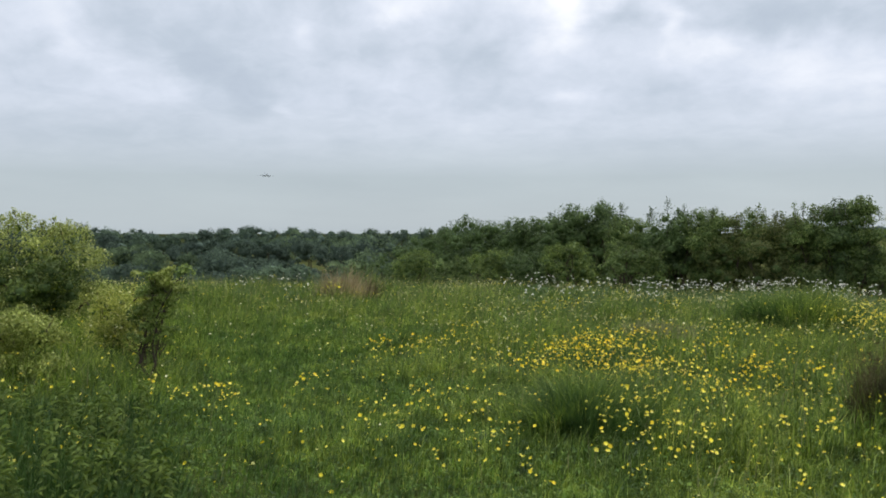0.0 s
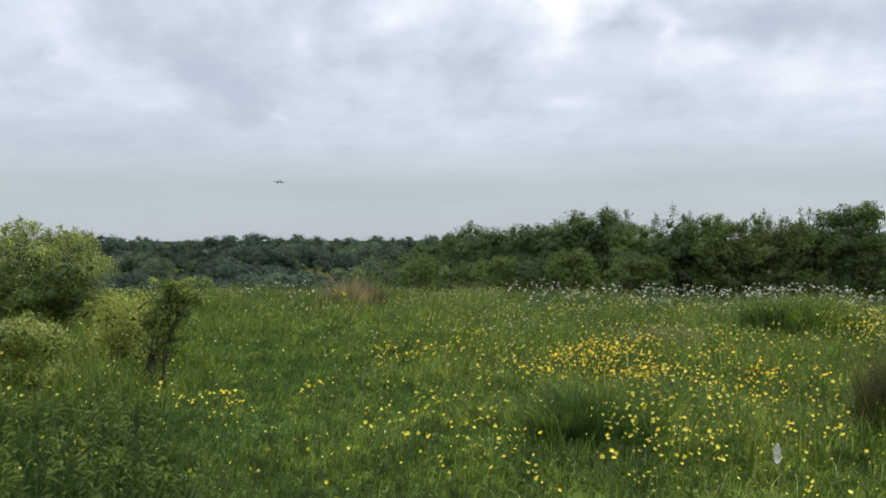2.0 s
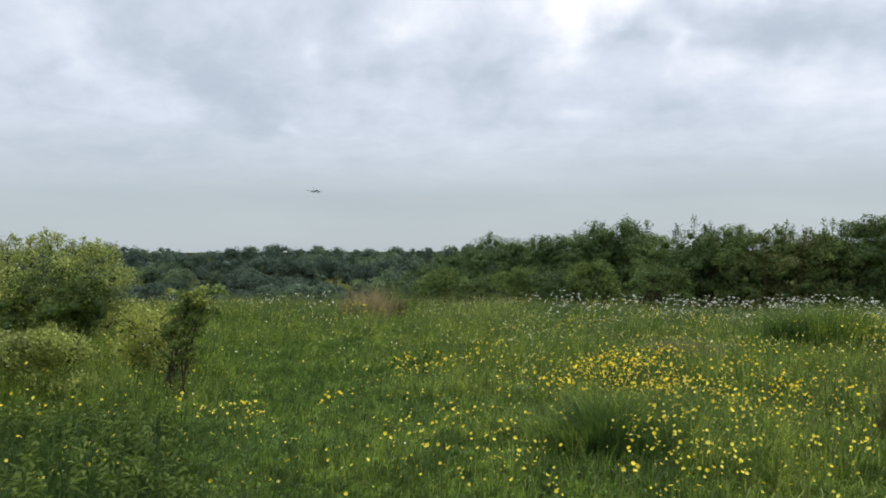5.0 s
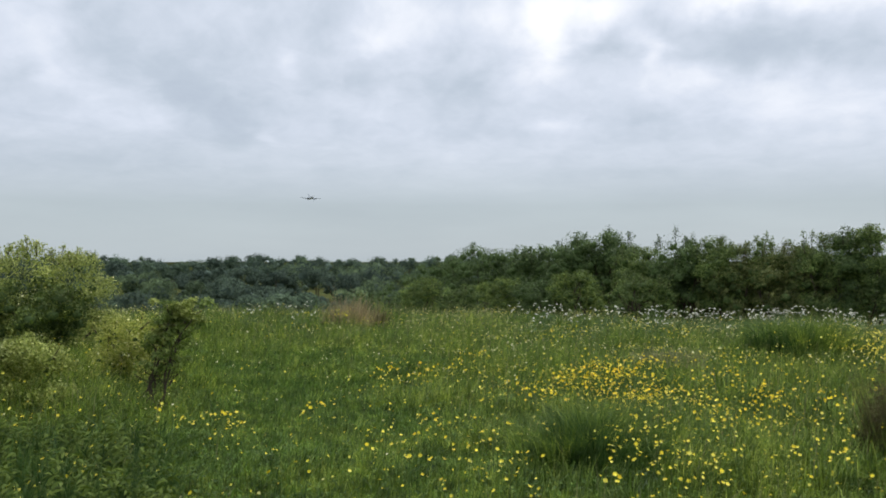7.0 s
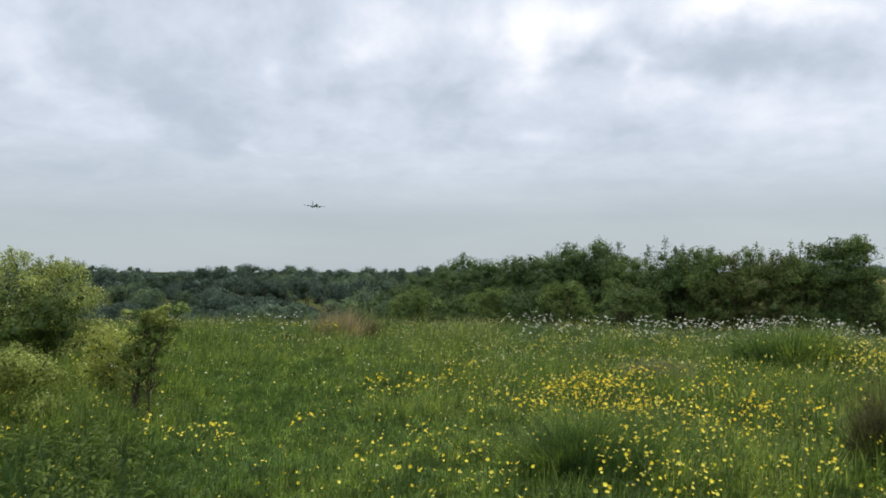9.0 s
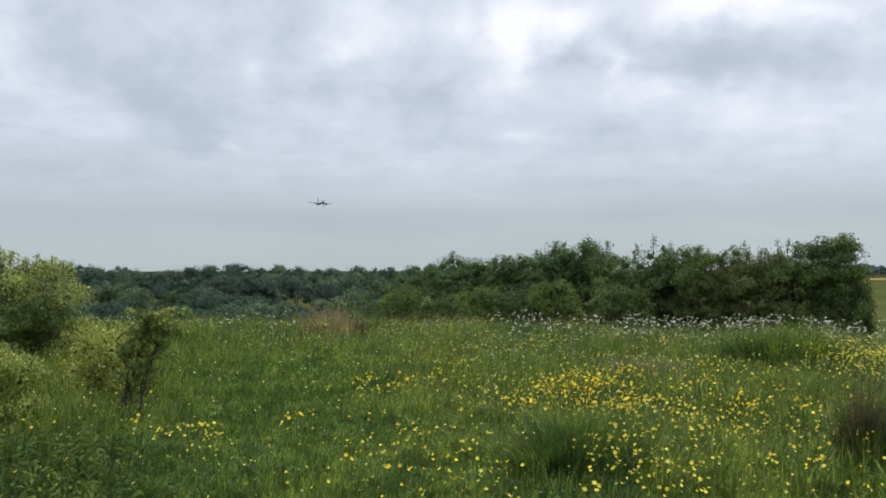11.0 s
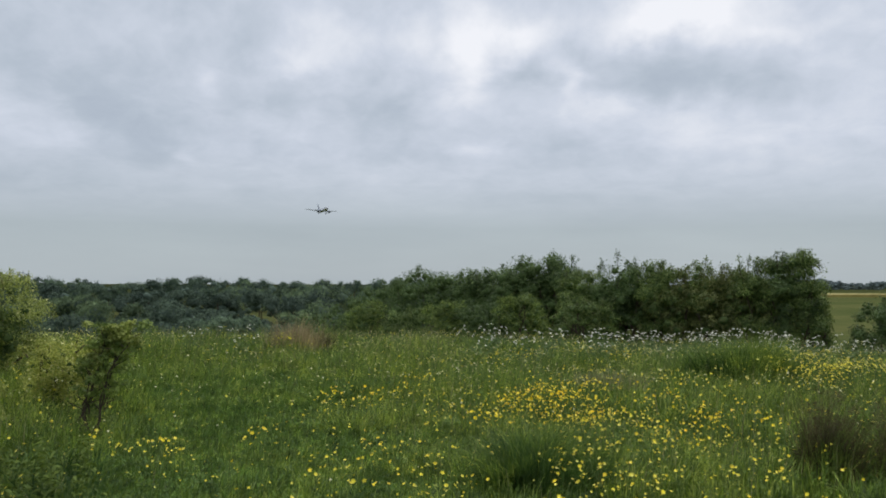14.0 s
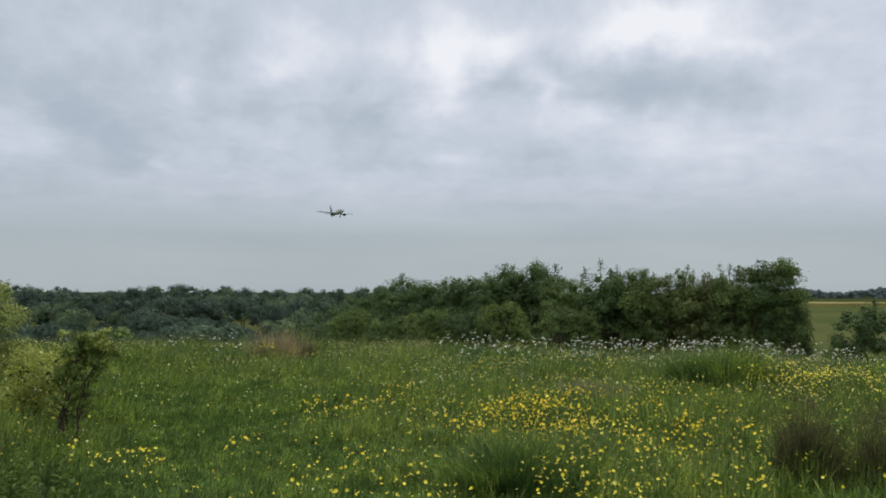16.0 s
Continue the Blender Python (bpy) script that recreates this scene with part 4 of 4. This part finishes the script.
def cloud_layer():
    """The sheet of cloud ahead, drifting with the wind."""
    m, N = surface("cloud")
    m.cycles.emission_sampling = "NONE"
    pos = N.add("ShaderNodeTexCoord").outputs["Object"]
    parts = N.add("ShaderNodeSeparateXYZ")
    N.link(pos, parts.inputs[0])
    bearing = N.math("MULTIPLY", N.math("ARCTAN2", parts.outputs[0], parts.outputs[1]), 3.0)
    reach = N.math("LOGARITHM", N.math("SQRT", N.math("ADD", N.math("MULTIPLY", parts.outputs[0], parts.outputs[0]), N.math("MULTIPLY", parts.outputs[1], parts.outputs[1]))), 2.71828)
    flat = N.add("ShaderNodeCombineXYZ")
    N.link(bearing, flat.inputs[0])
    N.link(reach, flat.inputs[1])
    flat = flat.outputs[0]
    n1 = N.noise(flat, 2.2, 5.0, 0.5, 0.3)
    n2 = N.noise(flat, 7.0, 6.0, 0.55, 0.3)
    total = N.math("ADD", N.math("MULTIPLY", N.math("SUBTRACT", n1, 0.5), 0.12), N.math("MULTIPLY", N.math("SUBTRACT", n2, 0.5), 0.36))
    total = N.math("MULTIPLY_ADD", N.math("SUBTRACT", N.noise(flat, 19.0, 5.0, 0.55, 0.4), 0.5), 0.08, total)
    warp = N.add("ShaderNodeVectorMath", op="MULTIPLY_ADD")
    wn = N.add("ShaderNodeTexNoise", Scale=6.0, Detail=4.0)
    N.link(flat, wn.inputs["Vector"])
    N.link(wn.outputs["Color"], warp.inputs[0])
    warp.inputs[1].default_value = (0.20, 0.20, 0)
    off = N.add("ShaderNodeVectorMath", op="ADD")
    off.inputs[1].default_value = (-0.10, -0.10, 0)
    N.link(flat, warp.inputs[2])
    N.link(warp.outputs[0], off.inputs[0])
    for az, el, wide, tall, amount in BREAKS + BANKS:
        x, y = 3 * radians(az), math.log(DECK / math.tan(radians(el)))
        rx, ry = 3 * radians(wide), radians(tall) / (math.sin(radians(el)) * math.cos(radians(el)))
        s = N.add("ShaderNodeVectorMath", op="SUBTRACT")
        N.link(off.outputs[0], s.inputs[0])
        s.inputs[1].default_value = (x, y, 0)
        d = N.add("ShaderNodeVectorMath", op="DIVIDE")
        N.link(s.outputs[0], d.inputs[0])
        d.inputs[1].default_value = (rx, ry, 1000)
        l = N.add("ShaderNodeVectorMath", op="LENGTH")
        N.link(d.outputs[0], l.inputs[0])
        f = N.math("POWER", 2.718, N.math("MULTIPLY", N.math("MULTIPLY", l.outputs["Value"], l.outputs["Value"]), -1.0))
        total = N.math("MULTIPLY_ADD", f, amount * 1.15, total)
    c = N.ramp(N.math("ADD", total, 0.53), [(0.0, (0.395, 0.46, 0.565)), (0.35, (0.520, 0.592, 0.690)), (0.6, (0.68, 0.74, 0.85)), (1.0, (0.98, 1.0, 1.06))])
    sp = N.add("ShaderNodeVectorMath", op="LENGTH")
    N.link(pos, sp.inputs[0])
    far = N.math("SUBTRACT", 1.0, N.math("DIVIDE", N.math("SUBTRACT", N.math("DIVIDE", 1000.0, sp.outputs["Value"]), 0.23), 0.33))
    far = N.ramp(far, [(0.0, (0, 0, 0)), (0.5, (0.35, 0.35, 0.35)), (1.0, (1, 1, 1))])
    e = N.add("ShaderNodeEmission", Strength=1.0)
    N.link(c, e.inputs[0])
    t = N.add("ShaderNodeBsdfTransparent")
    mx = N.add("ShaderNodeMixShader")
    N.link(far, mx.inputs[0])
    N.link(e.outputs[0], mx.inputs[1])
    N.link(t.outputs[0], mx.inputs[2])
    N.link(mx.outputs[0], N.add("ShaderNodeOutputMaterial").inputs[0])
    bm = bmesh.new()
    rings, sect = np.geomspace(420, 4650, 14), np.radians(np.linspace(-62, 62, 25))
    g = [[bm.verts.new((r * math.sin(a), r * math.cos(a), 6 * math.sin(r * 0.01 + 4 * a))) for a in sect] for r in rings]
    for i in range(len(rings) - 1):
        for j in range(len(sect) - 1):
            bm.faces.new((g[i][j], g[i + 1][j], g[i + 1][j + 1], g[i][j + 1]))
    me = bpy.data.meshes.new("cloud_layer")
    bm.to_mesh(me)
    bm.free()
    me.materials.append(m)
    return tagged(put("cloud_layer", me), "grey overcast cloud sheet with brighter breaks", "clouds", kind="structure")


# bearing and height angle of each break in the cloud, its spans, how much brighter it is
BREAKS = [
    (27.0, 14.0, 13.0, 8.0, 0.08),     (-29.1, 14.2, 2.8, 2.0, 0.14), (-27.6, 11.9, 2.0, 1.0, 0.12), (-22.7, 10.0, 3.0, 0.9, 0.14), (-12.6, 14.2, 0.9, 1.1, 0.13), (-7.0, 15.7, 1.8, 1.0, 0.24), (-4.4, 17.1, 2.8, 1.4, 0.22),
    (1.7, 17.6, 2.0, 1.2, 0.22), (5.4, 16.8, 1.8, 2.8, 0.42), (9.2, 17.4, 2.8, 1.4, 0.36), (5.2, 13.4, 1.8, 1.4, 0.16), (12.9, 14.2, 1.0, 1.8, 0.22), (14.9, 12.2, 2.4, 0.8, 0.2),
    (5.6, 9.7, 1.8, 0.6, 0.14), (20.0, 18.3, 5.5, 1.5, 0.5), (25.9, 16.5, 3.7, 0.8, 0.2), (21.1, 10.9, 2.4, 1.0, 0.12), (24.8, 9.7, 4.9, 1.6, 0.08), (-14.0, 8.7, 0.8, 0.8, 0.09),
    (-1.7, 7.9, 4.5, 0.8, 0.06)]
# the same for the darker banks
BANKS = [
    (-20.0, 11.0, 13.0, 8.0, -0.06),     (-25.2, 15.4, 1.8, 1.8, -0.10), (-19.1, 11.2, 2.4, 1.4, -0.16), (-16.6, 9.4, 2.4, 1.2, -0.16), (-22.7, 12.7, 3.2, 1.6, -0.08), (-29.7, 12.1, 0.9, 1.1, -0.12), (-26.8, 6.6, 8.1, 1.0, -0.10),
    (-17.2, 14.3, 4.1, 1.6, -0.05), (-8.6, 13.2, 2.4, 1.0, -0.06), (-0.9, 12.5, 2.8, 1.8, -0.14), (1.3, 9.5, 3.7, 0.8, -0.10), (-11.0, 16.5, 1.4, 1.6, -0.08), (9.6, 15.0, 1.8, 0.9, -0.19),
    (13.6, 16.7, 1.4, 1.2, -0.13), (19.0, 14.7, 4.5, 1.8, -0.22), (22.9, 13.2, 5.3, 1.2, -0.16), (26.8, 13.5, 2.4, 2.0, -0.10), (12.6, 9.3, 4.1, 1.1, -0.13), (12.6, 6.0, 6.1, 0.6, -0.06)]
CLOUDS = cloud_layer()

# ---- airliner ----
WHITE_PAINT = plain("white_aircraft_paint", (0.82, 0.83, 0.84), (0.88, 0.88, 0.88), 0.6, 0.15, bump=0.0, specular=1.0)
# Wing grey and fin blue lightened: the distance haze is put into the paint.
GREY_PAINT = plain("hazed_grey_wing_paint", (0.58, 0.60, 0.64), (0.68, 0.70, 0.74), 0.6, 0.4, bump=0.0, specular=0.4)
BLUE_PAINT = plain("hazed_blue_paint", (0.26, 0.30, 0.37), (0.32, 0.36, 0.44), 0.6, 0.35, bump=0.0, specular=0.5)
DARK = plain("black_rubber", (0.015, 0.015, 0.016), (0.03, 0.03, 0.03), 6, 0.7)
GLASS = plain("dark_window", (0.01, 0.012, 0.015), (0.02, 0.022, 0.026), 4, 0.1, bump=0.0, specular=0.6)


def loft(rings):
    """A closed skin over rings of points of equal count."""
    bm = bmesh.new()
    rows = [[bm.verts.new(p) for p in ring] for ring in rings]
    n = len(rows[0])
    for a, b in zip(rows, rows[1:]):
        for i in range(n):
            bm.faces.new((a[i], a[(i + 1) % n], b[(i + 1) % n], b[i]))
    bm.faces.new(list(reversed(rows[0])))
    bm.faces.new(rows[-1])
    bmesh.ops.recalc_face_normals(bm, faces=bm.faces)
    return bm


def round_ring(cx, cy, cz, rx, rz, n=20):
    return [(cx + rx * math.cos(2 * math.pi * k / n), cy, cz + rz * math.sin(2 * math.pi * k / n)) for k in range(n)]


def foil(root, tip, chord0, chord1, thick0, thick1, upright=False):
    """A tapered aerofoil from root to tip; chords run along y."""
    shape = [(0.5, 0.0), (0.3, 0.45), (0.0, 0.5), (-0.5, 0.02), (0.0, -0.35), (0.3, -0.4)]
    rings = []
    for f in (0.0, 0.35, 0.7, 1.0):
        c = [a + (b - a) * f for a, b in zip(root, tip)]
        ch, th = chord0 + (chord1 - chord0) * f, thick0 + (thick1 - thick0) * f
        rings.append([(c[0] + (v * th if upright else 0), c[1] + u * ch, c[2] + (0 if upright else v * th)) for u, v in shape])
    return loft(rings)


def airliner():
    """Twin-engined airliner with its wheels down; its nose points along +y."""
    ob = thing("airliner", (0, 0, 0), "white twin-engined jet airliner with landing gear down", "airliner")
    prof = [(17.6, -0.5, 0.15, 0.15), (17.1, -0.42, 0.8, 0.75), (15.8, -0.2, 1.45, 1.4), (13.5, 0.0, 1.9, 1.95), (11, 0, 1.98, 2.05), (0, 0, 1.98, 2.05),
            (-8, 0, 1.98, 2.05), (-12, 0.35, 1.6, 1.6), (-15.5, 0.85, 0.9, 0.95), (-18.2, 1.15, 0.25, 0.35)]
    part("fuselage", loft([round_ring(0, y, z, rx, rz) for y, z, rx, rz in prof]), WHITE_PAINT, ob, "white fuselage")
    bm = loft([round_ring(0, y, z, rx, rz, 16) for y, z, rx, rz in ((15.9, 0.52, 1.12, 0.42), (15.4, 0.72, 1.4, 0.42), (14.9, 0.9, 1.5, 0.40))])
    part("cockpit_window", bm, GLASS, ob, "dark cockpit windows")
    for s in (-1, 1):
        part("wing", foil((s * 1.6, 1.5, -1.2), (s * 17.0, -5.2, 0.35), 7.2, 1.7, 1.0, 0.25), GREY_PAINT, ob, "grey swept wing")
        part("flap", foil((s * 2.2, -3.0, -1.7), (s * 11.5, -5.4, -0.75), 1.9, 1.1, 0.22, 0.15), GREY_PAINT, ob)
        part("tailplane", foil((s * 0.6, -15.2, 1.3), (s * 6.2, -18.0, 1.9), 3.8, 1.4, 0.4, 0.15), GREY_PAINT, ob)
        n = part("engine", loft([round_ring(s * 5.75, y, -2.1, r, r) for y, r in ((5.6, 0.98), (5.3, 1.12), (4.0, 1.2), (2.2, 1.05), (1.2, 0.65), (0.4, 0.3))]), BLUE_PAINT, ob, "engine nacelle, blue paled for distance haze")
        part("intake", loft([round_ring(s * 5.75, y, -2.1, r, r) for y, r in ((5.64, 0.86), (5.5, 0.86))]), DARK, n)
        part("pylon", foil((s * 5.75, 2.6, -1.3), (s * 5.75, 1.2, -0.7), 3.2, 3.6, 0.3, 0.3, True), GREY_PAINT, ob)
        g = part("main_gear", loft([round_ring(s * 3.8, -1.2 + 0.02 * k, z, 0.16, 0.16, 8) for k, z in enumerate((-1.2, -3.4))]), GREY_PAINT, ob, "main landing gear leg")
        for o in (-0.45, 0.45):
            wheel(g, s * 3.8 + o, -1.2, -3.5, 0.58)
    part("fin", foil((0, -13.6, 1.6), (0, -18.2, 8.6), 5.6, 2.2, 0.5, 0.2, True), BLUE_PAINT, ob, "tail fin, blue paled for distance haze")
    g = part("nose_gear", loft([round_ring(0, 11.8 + 0.02 * k, z, 0.12, 0.12, 8) for k, z in enumerate((-1.7, -3.5))]), GREY_PAINT, ob, "nose landing gear leg")
    for o in (-0.25, 0.25):
        wheel(g, o, 11.8, -3.6, 0.38)
    return ob


def wheel(parent, x, y, z, r):
    bm = bmesh.new()
    bmesh.ops.create_cone(bm, cap_ends=True, segments=14, radius1=r, radius2=r, depth=0.34)
    bmesh.ops.bevel(bm, geom=[e for e in bm.edges if len(e.link_faces) == 2 and abs(e.calc_face_angle(0)) > 1.0], offset=0.08, segments=2, affect="EDGES")
    bmesh.ops.transform(bm, matrix=pose(x, y, z, 0, 90, 0), verts=bm.verts)
    part("wheel", bm, DARK, parent)


AIRLINER = airliner()


def raindrop():
    """A large falling drop of rain."""
    m, N = surface("rainwater_with_sky_glint")
    g = N.add("ShaderNodeBsdfGlass", Roughness=0.12, IOR=1.33)
    # White scatter in the drop stands in for sky highlights smeared by its fall.
    pale = N.add("ShaderNodeMixShader", Fac=0.3)
    N.link(g.outputs[0], pale.inputs[1])
    N.link(N.add("ShaderNodeBsdfTranslucent", Color=(0.9, 0.9, 0.9, 1.0)).outputs[0], pale.inputs[2])
    mx = N.add("ShaderNodeMixShader", Fac=0.35)
    N.link(pale.outputs[0], mx.inputs[1])
    N.link(N.add("ShaderNodeBsdfTransparent").outputs[0], mx.inputs[2])
    N.link(mx.outputs[0], N.add("ShaderNodeOutputMaterial").inputs[0])
    prof = [(-0.5, 0.15), (-0.4, 0.62), (-0.2, 0.95), (0.0, 1.0), (0.2, 0.85), (0.4, 0.5), (0.5, 0.12)]
    bm = loft([[(r * 0.003 * math.cos(a * 0.3927), r * 0.003 * math.sin(a * 0.3927), z * 0.0155) for a in range(16)] for z, r in prof])
    ob = part("raindrop", bm, m, None)
    return tagged(ob, "falling drop of rain, whitened for smeared sky glints", "raindrop", "falling raindrops")


DROPS = [raindrop() for _ in range(4)]


# ---- what moves ----
def motions():
    # seconds, bearing and height angle of the airliner
    flight = [(0, -12.52, 4.08), (1, -12.28, 4.12), (2.5, -11.75, 4.18), (4, -11.23, 4.25), (6.5, -10.21, 4.47), (8.5, -9.25, 4.66), (11, -7.79, 4.84),
              (12.5, -6.66, 5.02), (14, -5.28, 5.26), (15, -4.27, 5.46), (16, -3.12, 5.70)]
    rows = []
    for t, az, el in flight:
        y = 1690 - 61.6 * t
        x = y * math.tan(radians(az))
        rows.append((t, pose(x, y, EYE + math.hypot(x, y) * math.tan(radians(el)), 2, -2, 180 + 22)))
    walk(AIRLINER, rows)
    walk(CLOUDS, [(t, pose(0, 0, DECK, 0, 0, 0.24 * (t - 12.5))) for t in (0, 4, 8, 12, 16)])
    # the sapling leans with the gusts
    gust = [(0, -4), (0.5, 2), (1, -11), (1.5, -13), (2, 2), (2.5, 6), (3, -1), (3.5, 1), (4, 8), (4.6, 3), (5.2, -2), (5.8, 4), (6.5, 4), (7, 2),
            (7.5, -1), (8, 0), (8.5, -5), (9, -6), (9.6, 0), (10.3, 2), (11, 1), (11.5, 2), (12, -1), (12.5, -2), (13, -1), (13.5, -2), (14, 1), (14.5, 1), (15, -2), (15.5, 1), (16, -1)]
    for i, b in enumerate(BOUGHS):
        k = (1.0, 0.8, 0.95, 0.9, 0.5)[i]
        walk(b, [(t, pose(0, 0, 0, 1.2 * math.sin(2 * t + i), a * k + 1.0 * math.sin(2.6 * t + 2 * i), 0)) for t, a in gust])
    for ob, place, swing, phase, rate in SWAYING:
        walk(ob, [(t / 2, pose(*place, 0, swing * (0.6 * math.sin(rate * t / 2 + phase) + 0.4 * math.sin(rate * 0.53 * t + 2 * phase)), 0)) for t in range(33)])
    for ob, seed in BLOWN:
        at = tuple(ob.location)
        walk(ob, [(t / 2, pose(*at, 0, 2.2 * math.sin(1.15 * t + seed) + 1.2 * math.sin(0.5 * t + 2 * seed), 0)) for t in range(33)])
    # raindrops: when and where each one passes before the eye
    for ob, (tc, x, y, z) in zip(DROPS, ((2.0, 0.247, 0.60, 1.439), (2.5, -0.0285, 0.50, 1.641), (6.3, -0.0465, 0.50, 1.48), (11.3, 0.2785, 0.50, 1.506))):
        g = float(lie(x, y)) + 0.01
        fall = [(k * 0.1, pose(x, y, z + 8.0 * (tc - k * 0.1))) for k in range(round(tc * 10) + 2)]
        walk(ob, fall + [(tc + 0.2, pose(x, y, g)), (16, pose(x, y, g))])


motions()
